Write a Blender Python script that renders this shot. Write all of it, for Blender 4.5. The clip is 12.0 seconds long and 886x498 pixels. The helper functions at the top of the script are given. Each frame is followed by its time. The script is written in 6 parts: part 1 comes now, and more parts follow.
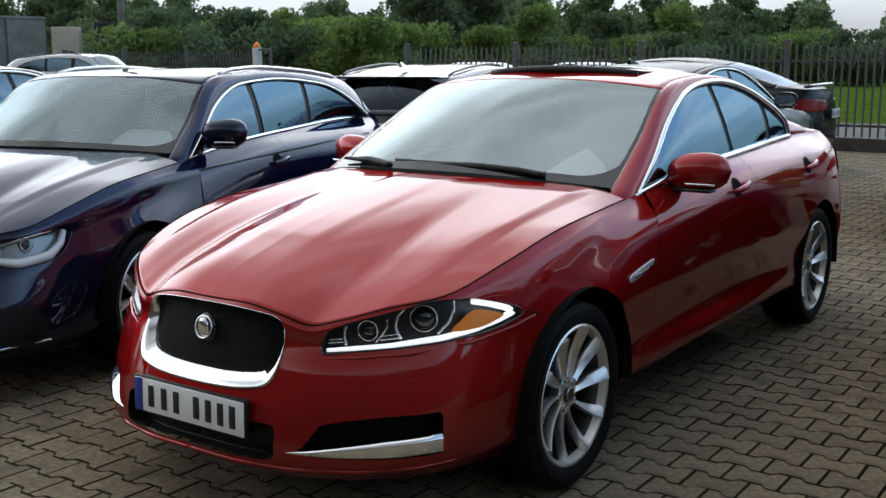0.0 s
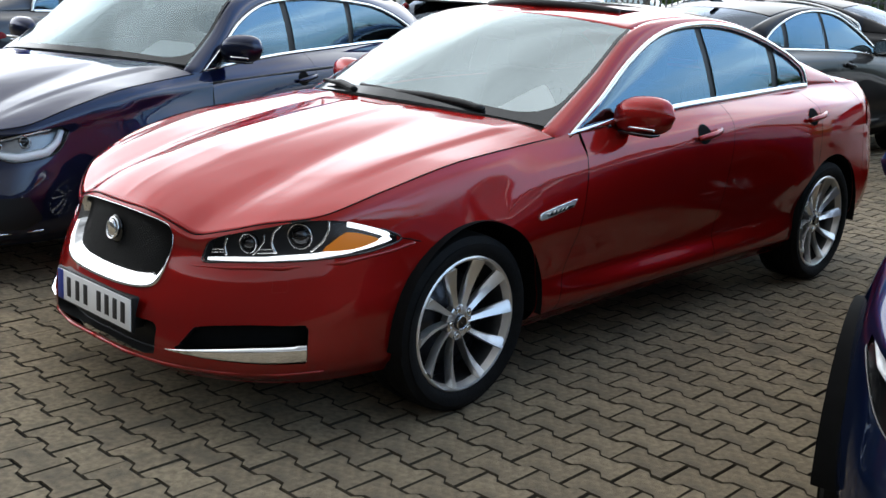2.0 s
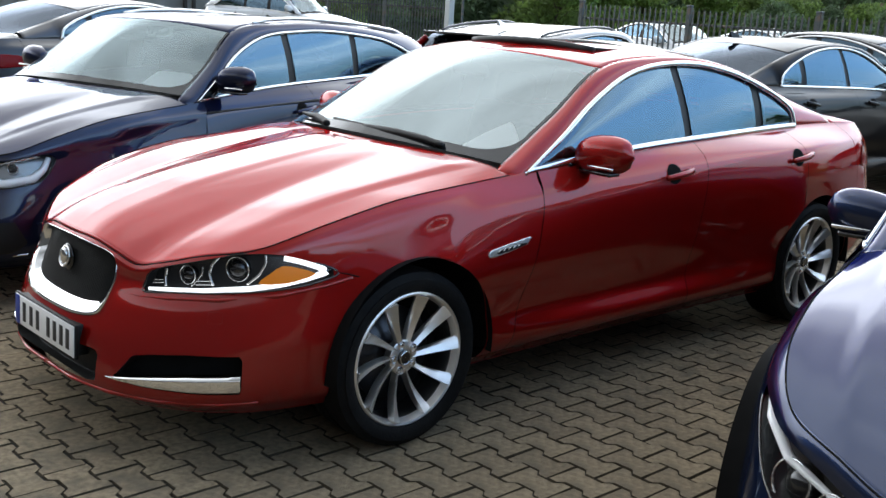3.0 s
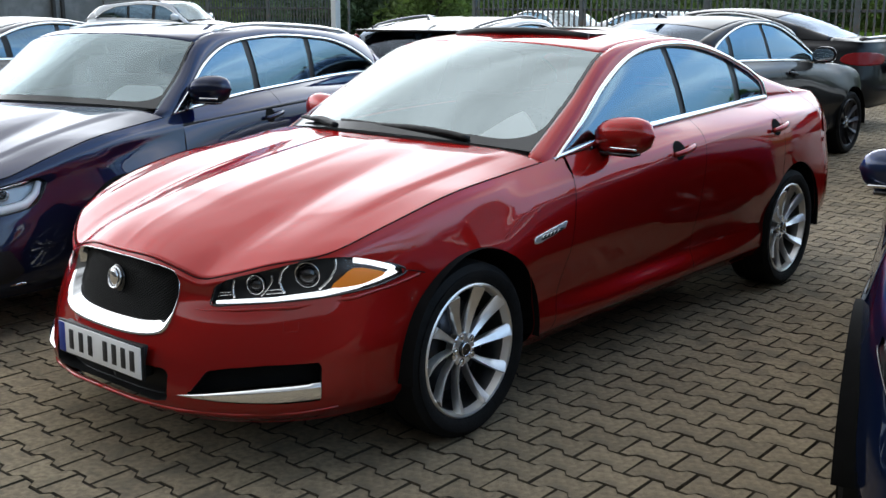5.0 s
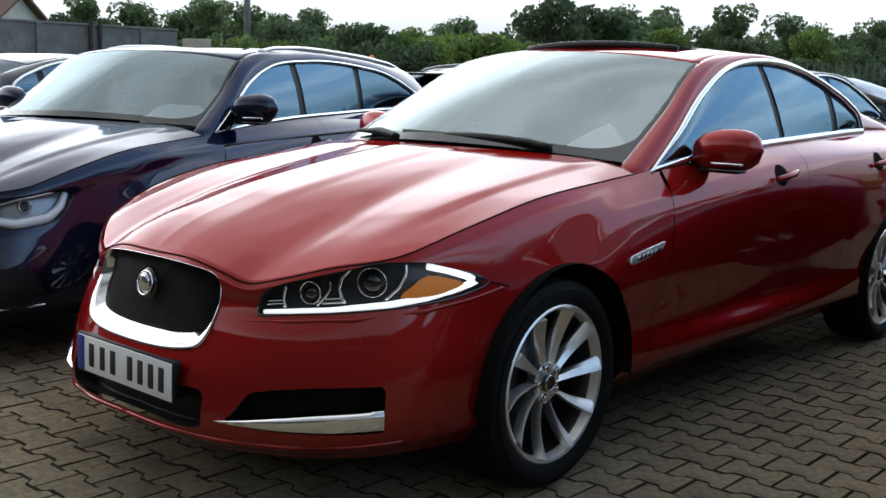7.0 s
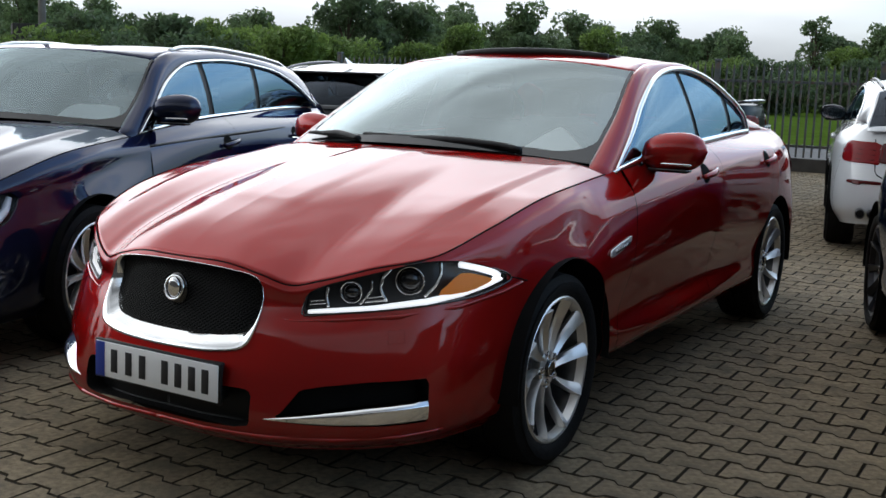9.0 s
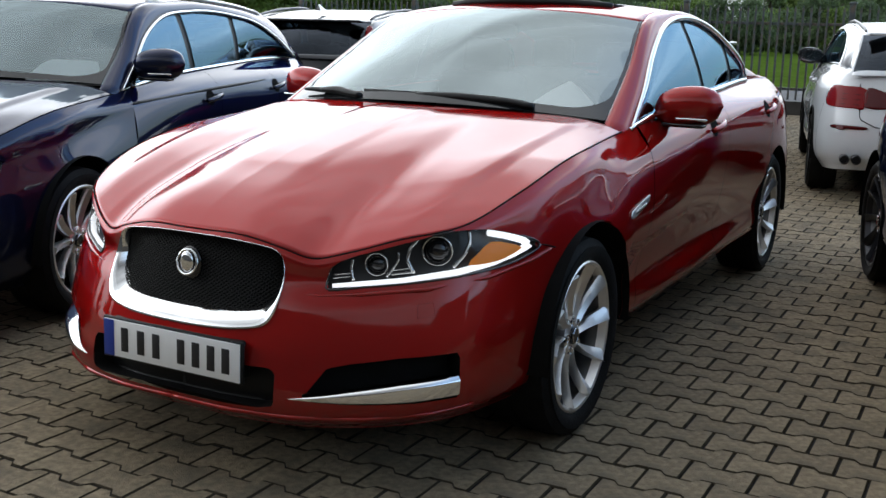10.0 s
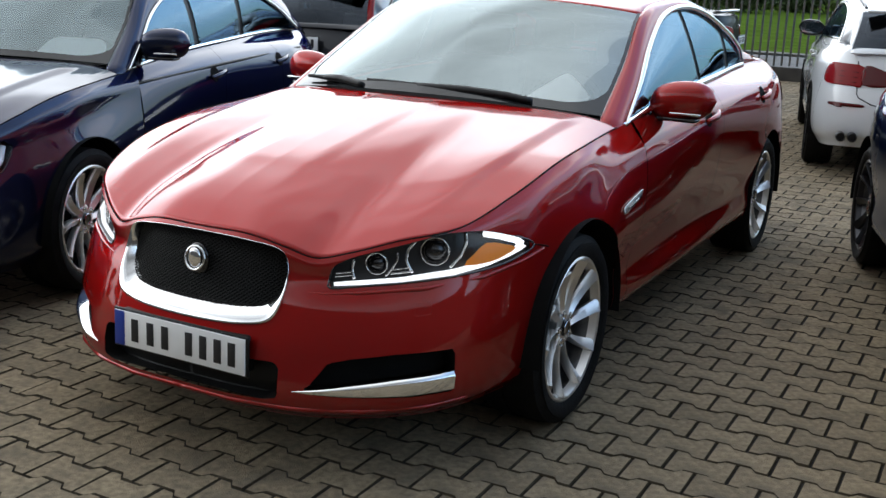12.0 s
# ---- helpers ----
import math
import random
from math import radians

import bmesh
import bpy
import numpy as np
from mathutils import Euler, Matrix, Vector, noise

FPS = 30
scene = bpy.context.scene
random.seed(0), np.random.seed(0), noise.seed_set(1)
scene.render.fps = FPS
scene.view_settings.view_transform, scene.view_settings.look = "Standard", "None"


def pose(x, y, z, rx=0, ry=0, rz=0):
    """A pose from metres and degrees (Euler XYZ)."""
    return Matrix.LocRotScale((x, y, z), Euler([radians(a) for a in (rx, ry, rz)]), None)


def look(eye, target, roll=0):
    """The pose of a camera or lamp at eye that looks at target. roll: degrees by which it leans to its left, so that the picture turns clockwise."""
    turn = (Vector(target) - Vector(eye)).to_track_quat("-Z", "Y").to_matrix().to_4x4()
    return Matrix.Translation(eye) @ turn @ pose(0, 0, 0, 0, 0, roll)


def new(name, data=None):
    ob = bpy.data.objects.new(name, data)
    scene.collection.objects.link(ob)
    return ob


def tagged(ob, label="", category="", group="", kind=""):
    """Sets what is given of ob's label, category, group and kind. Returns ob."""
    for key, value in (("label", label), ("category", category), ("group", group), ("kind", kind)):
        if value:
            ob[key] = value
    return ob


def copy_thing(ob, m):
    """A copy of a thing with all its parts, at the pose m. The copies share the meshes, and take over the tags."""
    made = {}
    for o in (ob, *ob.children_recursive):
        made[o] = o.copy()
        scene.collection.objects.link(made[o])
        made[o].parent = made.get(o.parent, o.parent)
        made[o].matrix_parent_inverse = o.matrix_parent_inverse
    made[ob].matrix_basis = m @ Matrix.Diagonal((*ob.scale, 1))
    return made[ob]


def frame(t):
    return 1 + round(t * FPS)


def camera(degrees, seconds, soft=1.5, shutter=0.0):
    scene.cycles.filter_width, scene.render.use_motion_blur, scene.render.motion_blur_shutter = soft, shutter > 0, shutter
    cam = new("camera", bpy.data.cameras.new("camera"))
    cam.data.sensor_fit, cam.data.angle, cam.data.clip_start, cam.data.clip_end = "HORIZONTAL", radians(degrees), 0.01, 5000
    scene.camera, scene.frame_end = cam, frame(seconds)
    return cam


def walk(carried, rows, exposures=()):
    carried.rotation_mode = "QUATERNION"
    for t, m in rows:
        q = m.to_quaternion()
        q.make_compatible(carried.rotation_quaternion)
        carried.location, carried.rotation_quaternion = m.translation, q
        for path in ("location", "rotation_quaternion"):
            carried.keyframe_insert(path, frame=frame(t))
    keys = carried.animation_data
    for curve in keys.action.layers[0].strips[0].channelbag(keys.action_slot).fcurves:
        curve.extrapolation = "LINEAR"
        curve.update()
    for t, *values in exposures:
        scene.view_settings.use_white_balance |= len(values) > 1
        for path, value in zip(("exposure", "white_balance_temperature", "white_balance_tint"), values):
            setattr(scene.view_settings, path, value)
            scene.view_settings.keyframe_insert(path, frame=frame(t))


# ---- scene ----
cam = camera(45.5, 12.0)
PATH = [
    (0, (2.59, -2.375, 1.525), (1.462, -0.762, 1.171), -0.1),
    (0.5, (2.779, -2.427, 1.537), (1.663, -0.818, 1.128), 0.3),
    (1, (2.997, -2.383, 1.592), (1.834, -0.81, 1.176), -0.9),
    (1.5, (3.267, -2.212, 1.616), (1.997, -0.746, 1.129), 0.2),
    (1.8, (3.333, -2.024, 1.609), (2.074, -0.557, 1.095), 1.0),
    (2, (3.388, -1.895, 1.58), (2.054, -0.491, 1.081), 2.7),
    (2.5, (3.563, -1.665, 1.611), (2.17, -0.301, 1.164), 2.8),
    (2.7, (3.693, -1.613, 1.625), (2.273, -0.28, 1.171), 3.6),
    (4.3, (3.438, -1.781, 1.655), (2.061, -0.405, 1.199), 1.2),
    (4.5, (3.368, -1.862, 1.634), (2.013, -0.46, 1.188), 2.9),
    (5, (3.268, -2.082, 1.613), (2.007, -0.597, 1.159), 0.0),
    (5.5, (3.078, -2.113, 1.643), (1.831, -0.628, 1.157), -0.5),
    (6, (2.872, -1.958, 1.594), (1.658, -0.428, 1.164), -0.5),
    (6.5, (2.845, -1.809, 1.451), (1.491, -0.395, 1.041), 0.8),
    (6.6, (2.849, -1.794, 1.425), (1.471, -0.402, 1.022), 1.1),
    (7, (2.8, -1.822, 1.286), (1.486, -0.348, 0.974), 1.4),
    (8.8, (2.476, -2.407, 1.333), (1.441, -0.736, 0.966), 1.5),
    (9, (2.358, -2.407, 1.319), (1.354, -0.706, 1.004), 1.9),
    (9.5, (2.147, -2.392, 1.262), (1.22, -0.674, 0.826), 3.6),
    (10, (2.096, -2.374, 1.363), (1.174, -0.649, 0.944), 1.4),
    (10.1, (2.093, -2.376, 1.384), (1.152, -0.651, 1.012), 0.8),
    (10.5, (2.119, -2.419, 1.49), (1.199, -0.707, 1.015), 2.2),
    (11, (2.145, -2.448, 1.532), (1.233, -0.732, 1.06), 3.4),
    (11.5, (2.156, -2.453, 1.544), (1.25, -0.732, 1.075), 3.2),
    (12, (2.144, -2.456, 1.53), (1.234, -0.748, 1.025), 2.2),
]
walk(cam, [(t, look(eye, target, roll)) for t, eye, target, roll in PATH], [(0.0, 0.26), (0.5, 0.10), (1.0, 0.37), (1.5, 0.45), (2.0, 0.80), (2.7, 0.86), (4.3, 0.82), (5.5, 0.72), (6.0, 0.62), (6.5, 0.47), (7.0, 0.3), (9.0, 0.22), (9.5, 0.24), (10.0, 0.45), (11.0, 0.57), (12.0, 0.67)])

# ---- world and sun ----
SUN_EL, SUN_AZ = 22.0, 302.0
world = bpy.data.worlds.new("sky")
scene.world = world
world.use_nodes = True
wn, wl = world.node_tree.nodes, world.node_tree.links
wn.clear()
w_out = wn.new("ShaderNodeOutputWorld")
w_bg = wn.new("ShaderNodeBackground")
w_sky = wn.new("ShaderNodeTexSky")
w_sky.sky_type, w_sky.sun_disc = "NISHITA", False
w_sky.sun_elevation, w_sky.sun_rotation = radians(SUN_EL), radians(SUN_AZ)
w_sky.dust_density, w_sky.air_density, w_sky.ozone_density = 0.6, 1.3, 2.5
# broken cloud over the blue
w_tc = wn.new("ShaderNodeTexCoord")
w_map = wn.new("ShaderNodeMapping")
w_map.inputs["Scale"].default_value = (1.0, 1.0, 4.2)
w_noise = wn.new("ShaderNodeTexNoise")
w_noise.inputs["Scale"].default_value, w_noise.inputs["Detail"].default_value, w_noise.inputs["Roughness"].default_value = 2.1, 5.0, 0.5
w_ramp = wn.new("ShaderNodeValToRGB")
w_ramp.color_ramp.elements[0].position, w_ramp.color_ramp.elements[1].position = 0.42, 0.66
w_mix = wn.new("ShaderNodeMix")
w_mix.data_type = "RGBA"
# hazy cloud shines brighter low in the sky
w_dot = wn.new("ShaderNodeSeparateXYZ")
w_glow = wn.new("ShaderNodeValToRGB")
w_glow.color_ramp.interpolation = "EASE"
for k, (pos, val) in enumerate(((0.0, 0.21), (0.10, 0.36), (0.20, 0.76), (0.47, 0.78), (0.56, 0.45), (0.65, 0.27), (0.75, 0.29))):
    el = w_glow.color_ramp.elements[0] if k == 0 else w_glow.color_ramp.elements.new(pos)
    el.position, el.color = pos, (val, val, val, 1)
w_glow.color_ramp.elements[-1].color = (0.37, 0.37, 0.37, 1)
w_scale = wn.new("ShaderNodeMath")
w_scale.operation = "MULTIPLY"
w_scale.inputs[1].default_value = 14.0
wl.new(w_glow.outputs["Color"], w_scale.inputs[0])
w_cloud = wn.new("ShaderNodeMix")
w_cloud.data_type = "RGBA"
w_cloud.blend_type = "MULTIPLY"
w_cloud.inputs["Factor"].default_value = 1.0
w_cloud.inputs["A"].default_value = (0.915, 0.98, 1.05, 1)
wl.new(w_tc.outputs["Generated"], w_map.inputs["Vector"])
wl.new(w_map.outputs["Vector"], w_noise.inputs["Vector"])
wl.new(w_noise.outputs["Fac"], w_ramp.inputs["Fac"])
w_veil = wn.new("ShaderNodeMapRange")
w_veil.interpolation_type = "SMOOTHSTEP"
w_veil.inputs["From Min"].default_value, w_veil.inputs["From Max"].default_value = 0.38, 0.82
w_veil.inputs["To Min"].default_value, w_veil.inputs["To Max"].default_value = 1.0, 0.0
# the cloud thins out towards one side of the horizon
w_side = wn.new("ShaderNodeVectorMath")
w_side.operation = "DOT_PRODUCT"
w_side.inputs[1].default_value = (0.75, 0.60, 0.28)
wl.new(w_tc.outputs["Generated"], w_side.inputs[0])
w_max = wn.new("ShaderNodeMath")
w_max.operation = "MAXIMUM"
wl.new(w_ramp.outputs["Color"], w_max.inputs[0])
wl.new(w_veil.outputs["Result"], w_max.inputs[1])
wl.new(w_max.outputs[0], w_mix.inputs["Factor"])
w_blue = wn.new("ShaderNodeMix")
w_blue.data_type = "RGBA"
w_blue.blend_type = "MULTIPLY"
w_blue.inputs["Factor"].default_value = 1.0
w_blue.inputs["B"].default_value = (2.9, 2.75, 2.65, 1)
wl.new(w_sky.outputs["Color"], w_blue.inputs["A"])
# hazier and duller towards the horizon on that side
w_low = wn.new("ShaderNodeMapRange")
w_low.data_type, w_low.interpolation_type = "FLOAT_VECTOR", "SMOOTHSTEP"
w_up = wn.new("ShaderNodeCombineXYZ")
for k in "XYZ":
    wl.new(w_dot.outputs["Z"], w_up.inputs[k])
w_low.inputs[7].default_value = (0.02, 0.02, 0.02)
w_low.inputs[8].default_value = (0.42, 0.42, 0.42)
w_low.inputs[9].default_value = (0.20, 0.28, 0.40)
w_low.inputs[10].default_value = (1.0, 1.0, 1.0)
wl.new(w_up.outputs["Vector"], w_low.inputs[6])
w_dull = wn.new("ShaderNodeVectorMath")
w_dull.operation = "MULTIPLY"
wl.new(w_blue.outputs["Result"], w_dull.inputs[0])
wl.new(w_low.outputs["Vector"], w_dull.inputs[1])
wl.new(w_dull.outputs["Vector"], w_mix.inputs["A"])
wl.new(w_tc.outputs["Generated"], w_dot.inputs[0])
wl.new(w_dot.outputs["Z"], w_glow.inputs["Fac"])
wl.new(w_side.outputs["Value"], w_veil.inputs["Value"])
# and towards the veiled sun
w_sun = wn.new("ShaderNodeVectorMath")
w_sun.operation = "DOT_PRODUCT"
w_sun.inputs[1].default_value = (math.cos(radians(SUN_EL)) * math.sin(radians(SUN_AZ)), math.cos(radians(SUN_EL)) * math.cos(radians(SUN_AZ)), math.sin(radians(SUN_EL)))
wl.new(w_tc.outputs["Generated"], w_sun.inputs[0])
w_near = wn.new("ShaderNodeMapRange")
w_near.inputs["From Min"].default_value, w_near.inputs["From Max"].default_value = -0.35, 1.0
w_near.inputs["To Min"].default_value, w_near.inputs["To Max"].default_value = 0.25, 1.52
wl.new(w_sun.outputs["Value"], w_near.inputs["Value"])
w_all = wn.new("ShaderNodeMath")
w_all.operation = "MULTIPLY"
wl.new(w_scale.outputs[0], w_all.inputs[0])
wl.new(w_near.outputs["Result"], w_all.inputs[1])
w_deck = wn.new("ShaderNodeMapRange")
w_deck.inputs["From Min"].default_value, w_deck.inputs["From Max"].default_value = 0.3, 0.7
w_deck.inputs["To Min"].default_value, w_deck.inputs["To Max"].default_value = 0.72, 1.28
wl.new(w_noise.outputs["Fac"], w_deck.inputs["Value"])
w_uneven = wn.new("ShaderNodeMath")
w_uneven.operation = "MULTIPLY"
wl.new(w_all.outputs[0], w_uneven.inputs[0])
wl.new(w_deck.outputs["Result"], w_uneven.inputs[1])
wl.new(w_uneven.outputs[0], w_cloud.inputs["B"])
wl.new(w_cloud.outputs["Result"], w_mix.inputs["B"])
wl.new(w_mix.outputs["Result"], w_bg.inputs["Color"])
w_bg.inputs["Strength"].default_value = 0.15
wl.new(w_bg.outputs[0], w_out.inputs[0])

sun = new("sun", bpy.data.lights.new("sun", "SUN"))
sun.data.energy, sun.data.angle, sun.data.color = 0.5, radians(110), (1.0, 0.985, 0.95)
sun.matrix_world = pose(0, 0, 30, 0, 0, 0)
sun.rotation_euler = (radians(90 - SUN_EL), 0, radians(180 - SUN_AZ))
scene.view_settings.exposure = 0.0


# ---- materials ----
def material(name, color, rough=0.5, metal=0.0, coat=0.0, vary=0.0, scale=6.0, bump=0.0, bump_scale=80.0, spec=0.5, coat_rough=0.03, object_random=0.0, coat_ior=1.5, dirt=None, dirt_scale=3.0, edge=None):
    m = bpy.data.materials.new(name)
    m.use_nodes = True
    nt = m.node_tree
    p = nt.nodes["Principled BSDF"]
    p.inputs["Base Color"].default_value = (*color, 1)
    p.inputs["Roughness"].default_value, p.inputs["Metallic"].default_value = rough, metal
    p.inputs["Coat Weight"].default_value, p.inputs["Coat Roughness"].default_value = coat, coat_rough
    p.inputs["Specular IOR Level"].default_value = spec
    p.inputs["Coat IOR"].default_value = coat_ior
    if edge:
        p.inputs["Specular Tint"].default_value = (*edge, 1)
    tc = nt.nodes.new("ShaderNodeTexCoord")
    out = None
    if vary or dirt:
        n1 = nt.nodes.new("ShaderNodeTexNoise")
        n1.inputs["Scale"].default_value, n1.inputs["Detail"].default_value = scale, 6
        nt.links.new(tc.outputs["Object"], n1.inputs["Vector"])
        hsv = nt.nodes.new("ShaderNodeHueSaturation")
        hsv.inputs["Color"].default_value = (*color, 1)
        mr = nt.nodes.new("ShaderNodeMapRange")
        mr.inputs["From Min"].default_value, mr.inputs["From Max"].default_value = 0.3, 0.7
        mr.inputs["To Min"].default_value, mr.inputs["To Max"].default_value = 1 - vary, 1 + vary
        nt.links.new(n1.outputs["Fac"], mr.inputs["Value"])
        last = mr.outputs["Result"]
        if object_random:
            oi = nt.nodes.new("ShaderNodeObjectInfo")
            gi = nt.nodes.new("ShaderNodeNewGeometry")
            ad = nt.nodes.new("ShaderNodeMath")
            ad.operation = "ADD"
            nt.links.new(oi.outputs["Random"], ad.inputs[0])
            nt.links.new(gi.outputs["Random Per Island"], ad.inputs[1])
            fr = nt.nodes.new("ShaderNodeMath")
            fr.operation = "FRACT"
            nt.links.new(ad.outputs[0], fr.inputs[0])
            m2 = nt.nodes.new("ShaderNodeMapRange")
            m2.inputs["To Min"].default_value, m2.inputs["To Max"].default_value = 1 - object_random, 1 + object_random
            nt.links.new(fr.outputs[0], m2.inputs["Value"])
            mu = nt.nodes.new("ShaderNodeMath")
            mu.operation = "MULTIPLY"
            nt.links.new(last, mu.inputs[0])
            nt.links.new(m2.outputs["Result"], mu.inputs[1])
            last = mu.outputs[0]
        nt.links.new(last, hsv.inputs["Value"])
        out = hsv.outputs["Color"]
        if dirt:
            n3 = nt.nodes.new("ShaderNodeTexNoise")
            n3.inputs["Scale"].default_value, n3.inputs["Detail"].default_value = dirt_scale, 8
            nt.links.new(tc.outputs["Object"], n3.inputs["Vector"])
            r3 = nt.nodes.new("ShaderNodeValToRGB")
            r3.color_ramp.elements[0].position, r3.color_ramp.elements[1].position = 0.48, 0.68
            r3.color_ramp.elements[1].color = (0.7, 0.7, 0.7, 1)
            nt.links.new(n3.outputs["Fac"], r3.inputs["Fac"])
            mx = nt.nodes.new("ShaderNodeMix")
            mx.data_type = "RGBA"
            mx.inputs["B"].default_value = (*dirt, 1)
            nt.links.new(r3.outputs["Color"], mx.inputs["Factor"])
            nt.links.new(out, mx.inputs["A"])
            out = mx.outputs["Result"]
        nt.links.new(out, p.inputs["Base Color"])
    if bump:
        n2 = nt.nodes.new("ShaderNodeTexNoise")
        n2.inputs["Scale"].default_value, n2.inputs["Detail"].default_value = bump_scale, 6
        nt.links.new(tc.outputs["Object"], n2.inputs["Vector"])
        b = nt.nodes.new("ShaderNodeBump")
        b.inputs["Strength"].default_value, b.inputs["Distance"].default_value = bump, 0.01
        nt.links.new(n2.outputs["Fac"], b.inputs["Height"])
        nt.links.new(b.outputs["Normal"], p.inputs["Normal"])
    return m


def glass_material(name, tint, sky_haze=0.0, sky_haze_color=(0.6, 0.63, 0.65), ior=1.5, shine=(1, 1, 1)):
    m = bpy.data.materials.new(name)
    m.use_nodes = True
    nt = m.node_tree
    nt.nodes.clear()
    o = nt.nodes.new("ShaderNodeOutputMaterial")
    tr = nt.nodes.new("ShaderNodeBsdfTransparent")
    tr.inputs["Color"].default_value = (*tint, 1)
    gl = nt.nodes.new("ShaderNodeBsdfGlossy")
    gl.inputs["Roughness"].default_value = 0.01
    gl.inputs["Color"].default_value = (*shine, 1)
    fr = nt.nodes.new("ShaderNodeFresnel")
    fr.inputs["IOR"].default_value = ior
    mx = nt.nodes.new("ShaderNodeMixShader")
    # pale diffuse mix paints the sheen of the sky onto the glass
    di = nt.nodes.new("ShaderNodeBsdfDiffuse")
    di.inputs["Color"].default_value = (*sky_haze_color, 1)
    md = nt.nodes.new("ShaderNodeMixShader")
    md.inputs["Fac"].default_value = sky_haze
    nt.links.new(tr.outputs[0], md.inputs[1])
    nt.links.new(di.outputs[0], md.inputs[2])
    nt.links.new(fr.outputs[0], mx.inputs["Fac"])
    nt.links.new(md.outputs[0], mx.inputs[1])
    nt.links.new(gl.outputs[0], mx.inputs[2])
    nt.links.new(mx.outputs[0], o.inputs["Surface"])
    return m


def leaf_material(name, color):
    """Leaves that let some light through."""
    m = material(name, color, 0.6, vary=0.4, scale=0.9, object_random=0.32)
    nt = m.node_tree
    p = nt.nodes["Principled BSDF"]
    tr = nt.nodes.new("ShaderNodeBsdfTranslucent")
    mx = nt.nodes.new("ShaderNodeMixShader")
    mx.inputs["Fac"].default_value = 0.45
    nt.links.new(p.inputs["Base Color"].links[0].from_socket, tr.inputs["Color"])
    nt.links.new(p.outputs[0], mx.inputs[1])
    nt.links.new(tr.outputs[0], mx.inputs[2])
    nt.links.new(mx.outputs[0], nt.nodes["Material Output"].inputs["Surface"])
    return m


def lit_material(name, color, strength):
    m = material(name, color, 0.3)
    p = m.node_tree.nodes["Principled BSDF"]
    p.inputs["Emission Color"].default_value, p.inputs["Emission Strength"].default_value = (*color, 1), strength
    return m


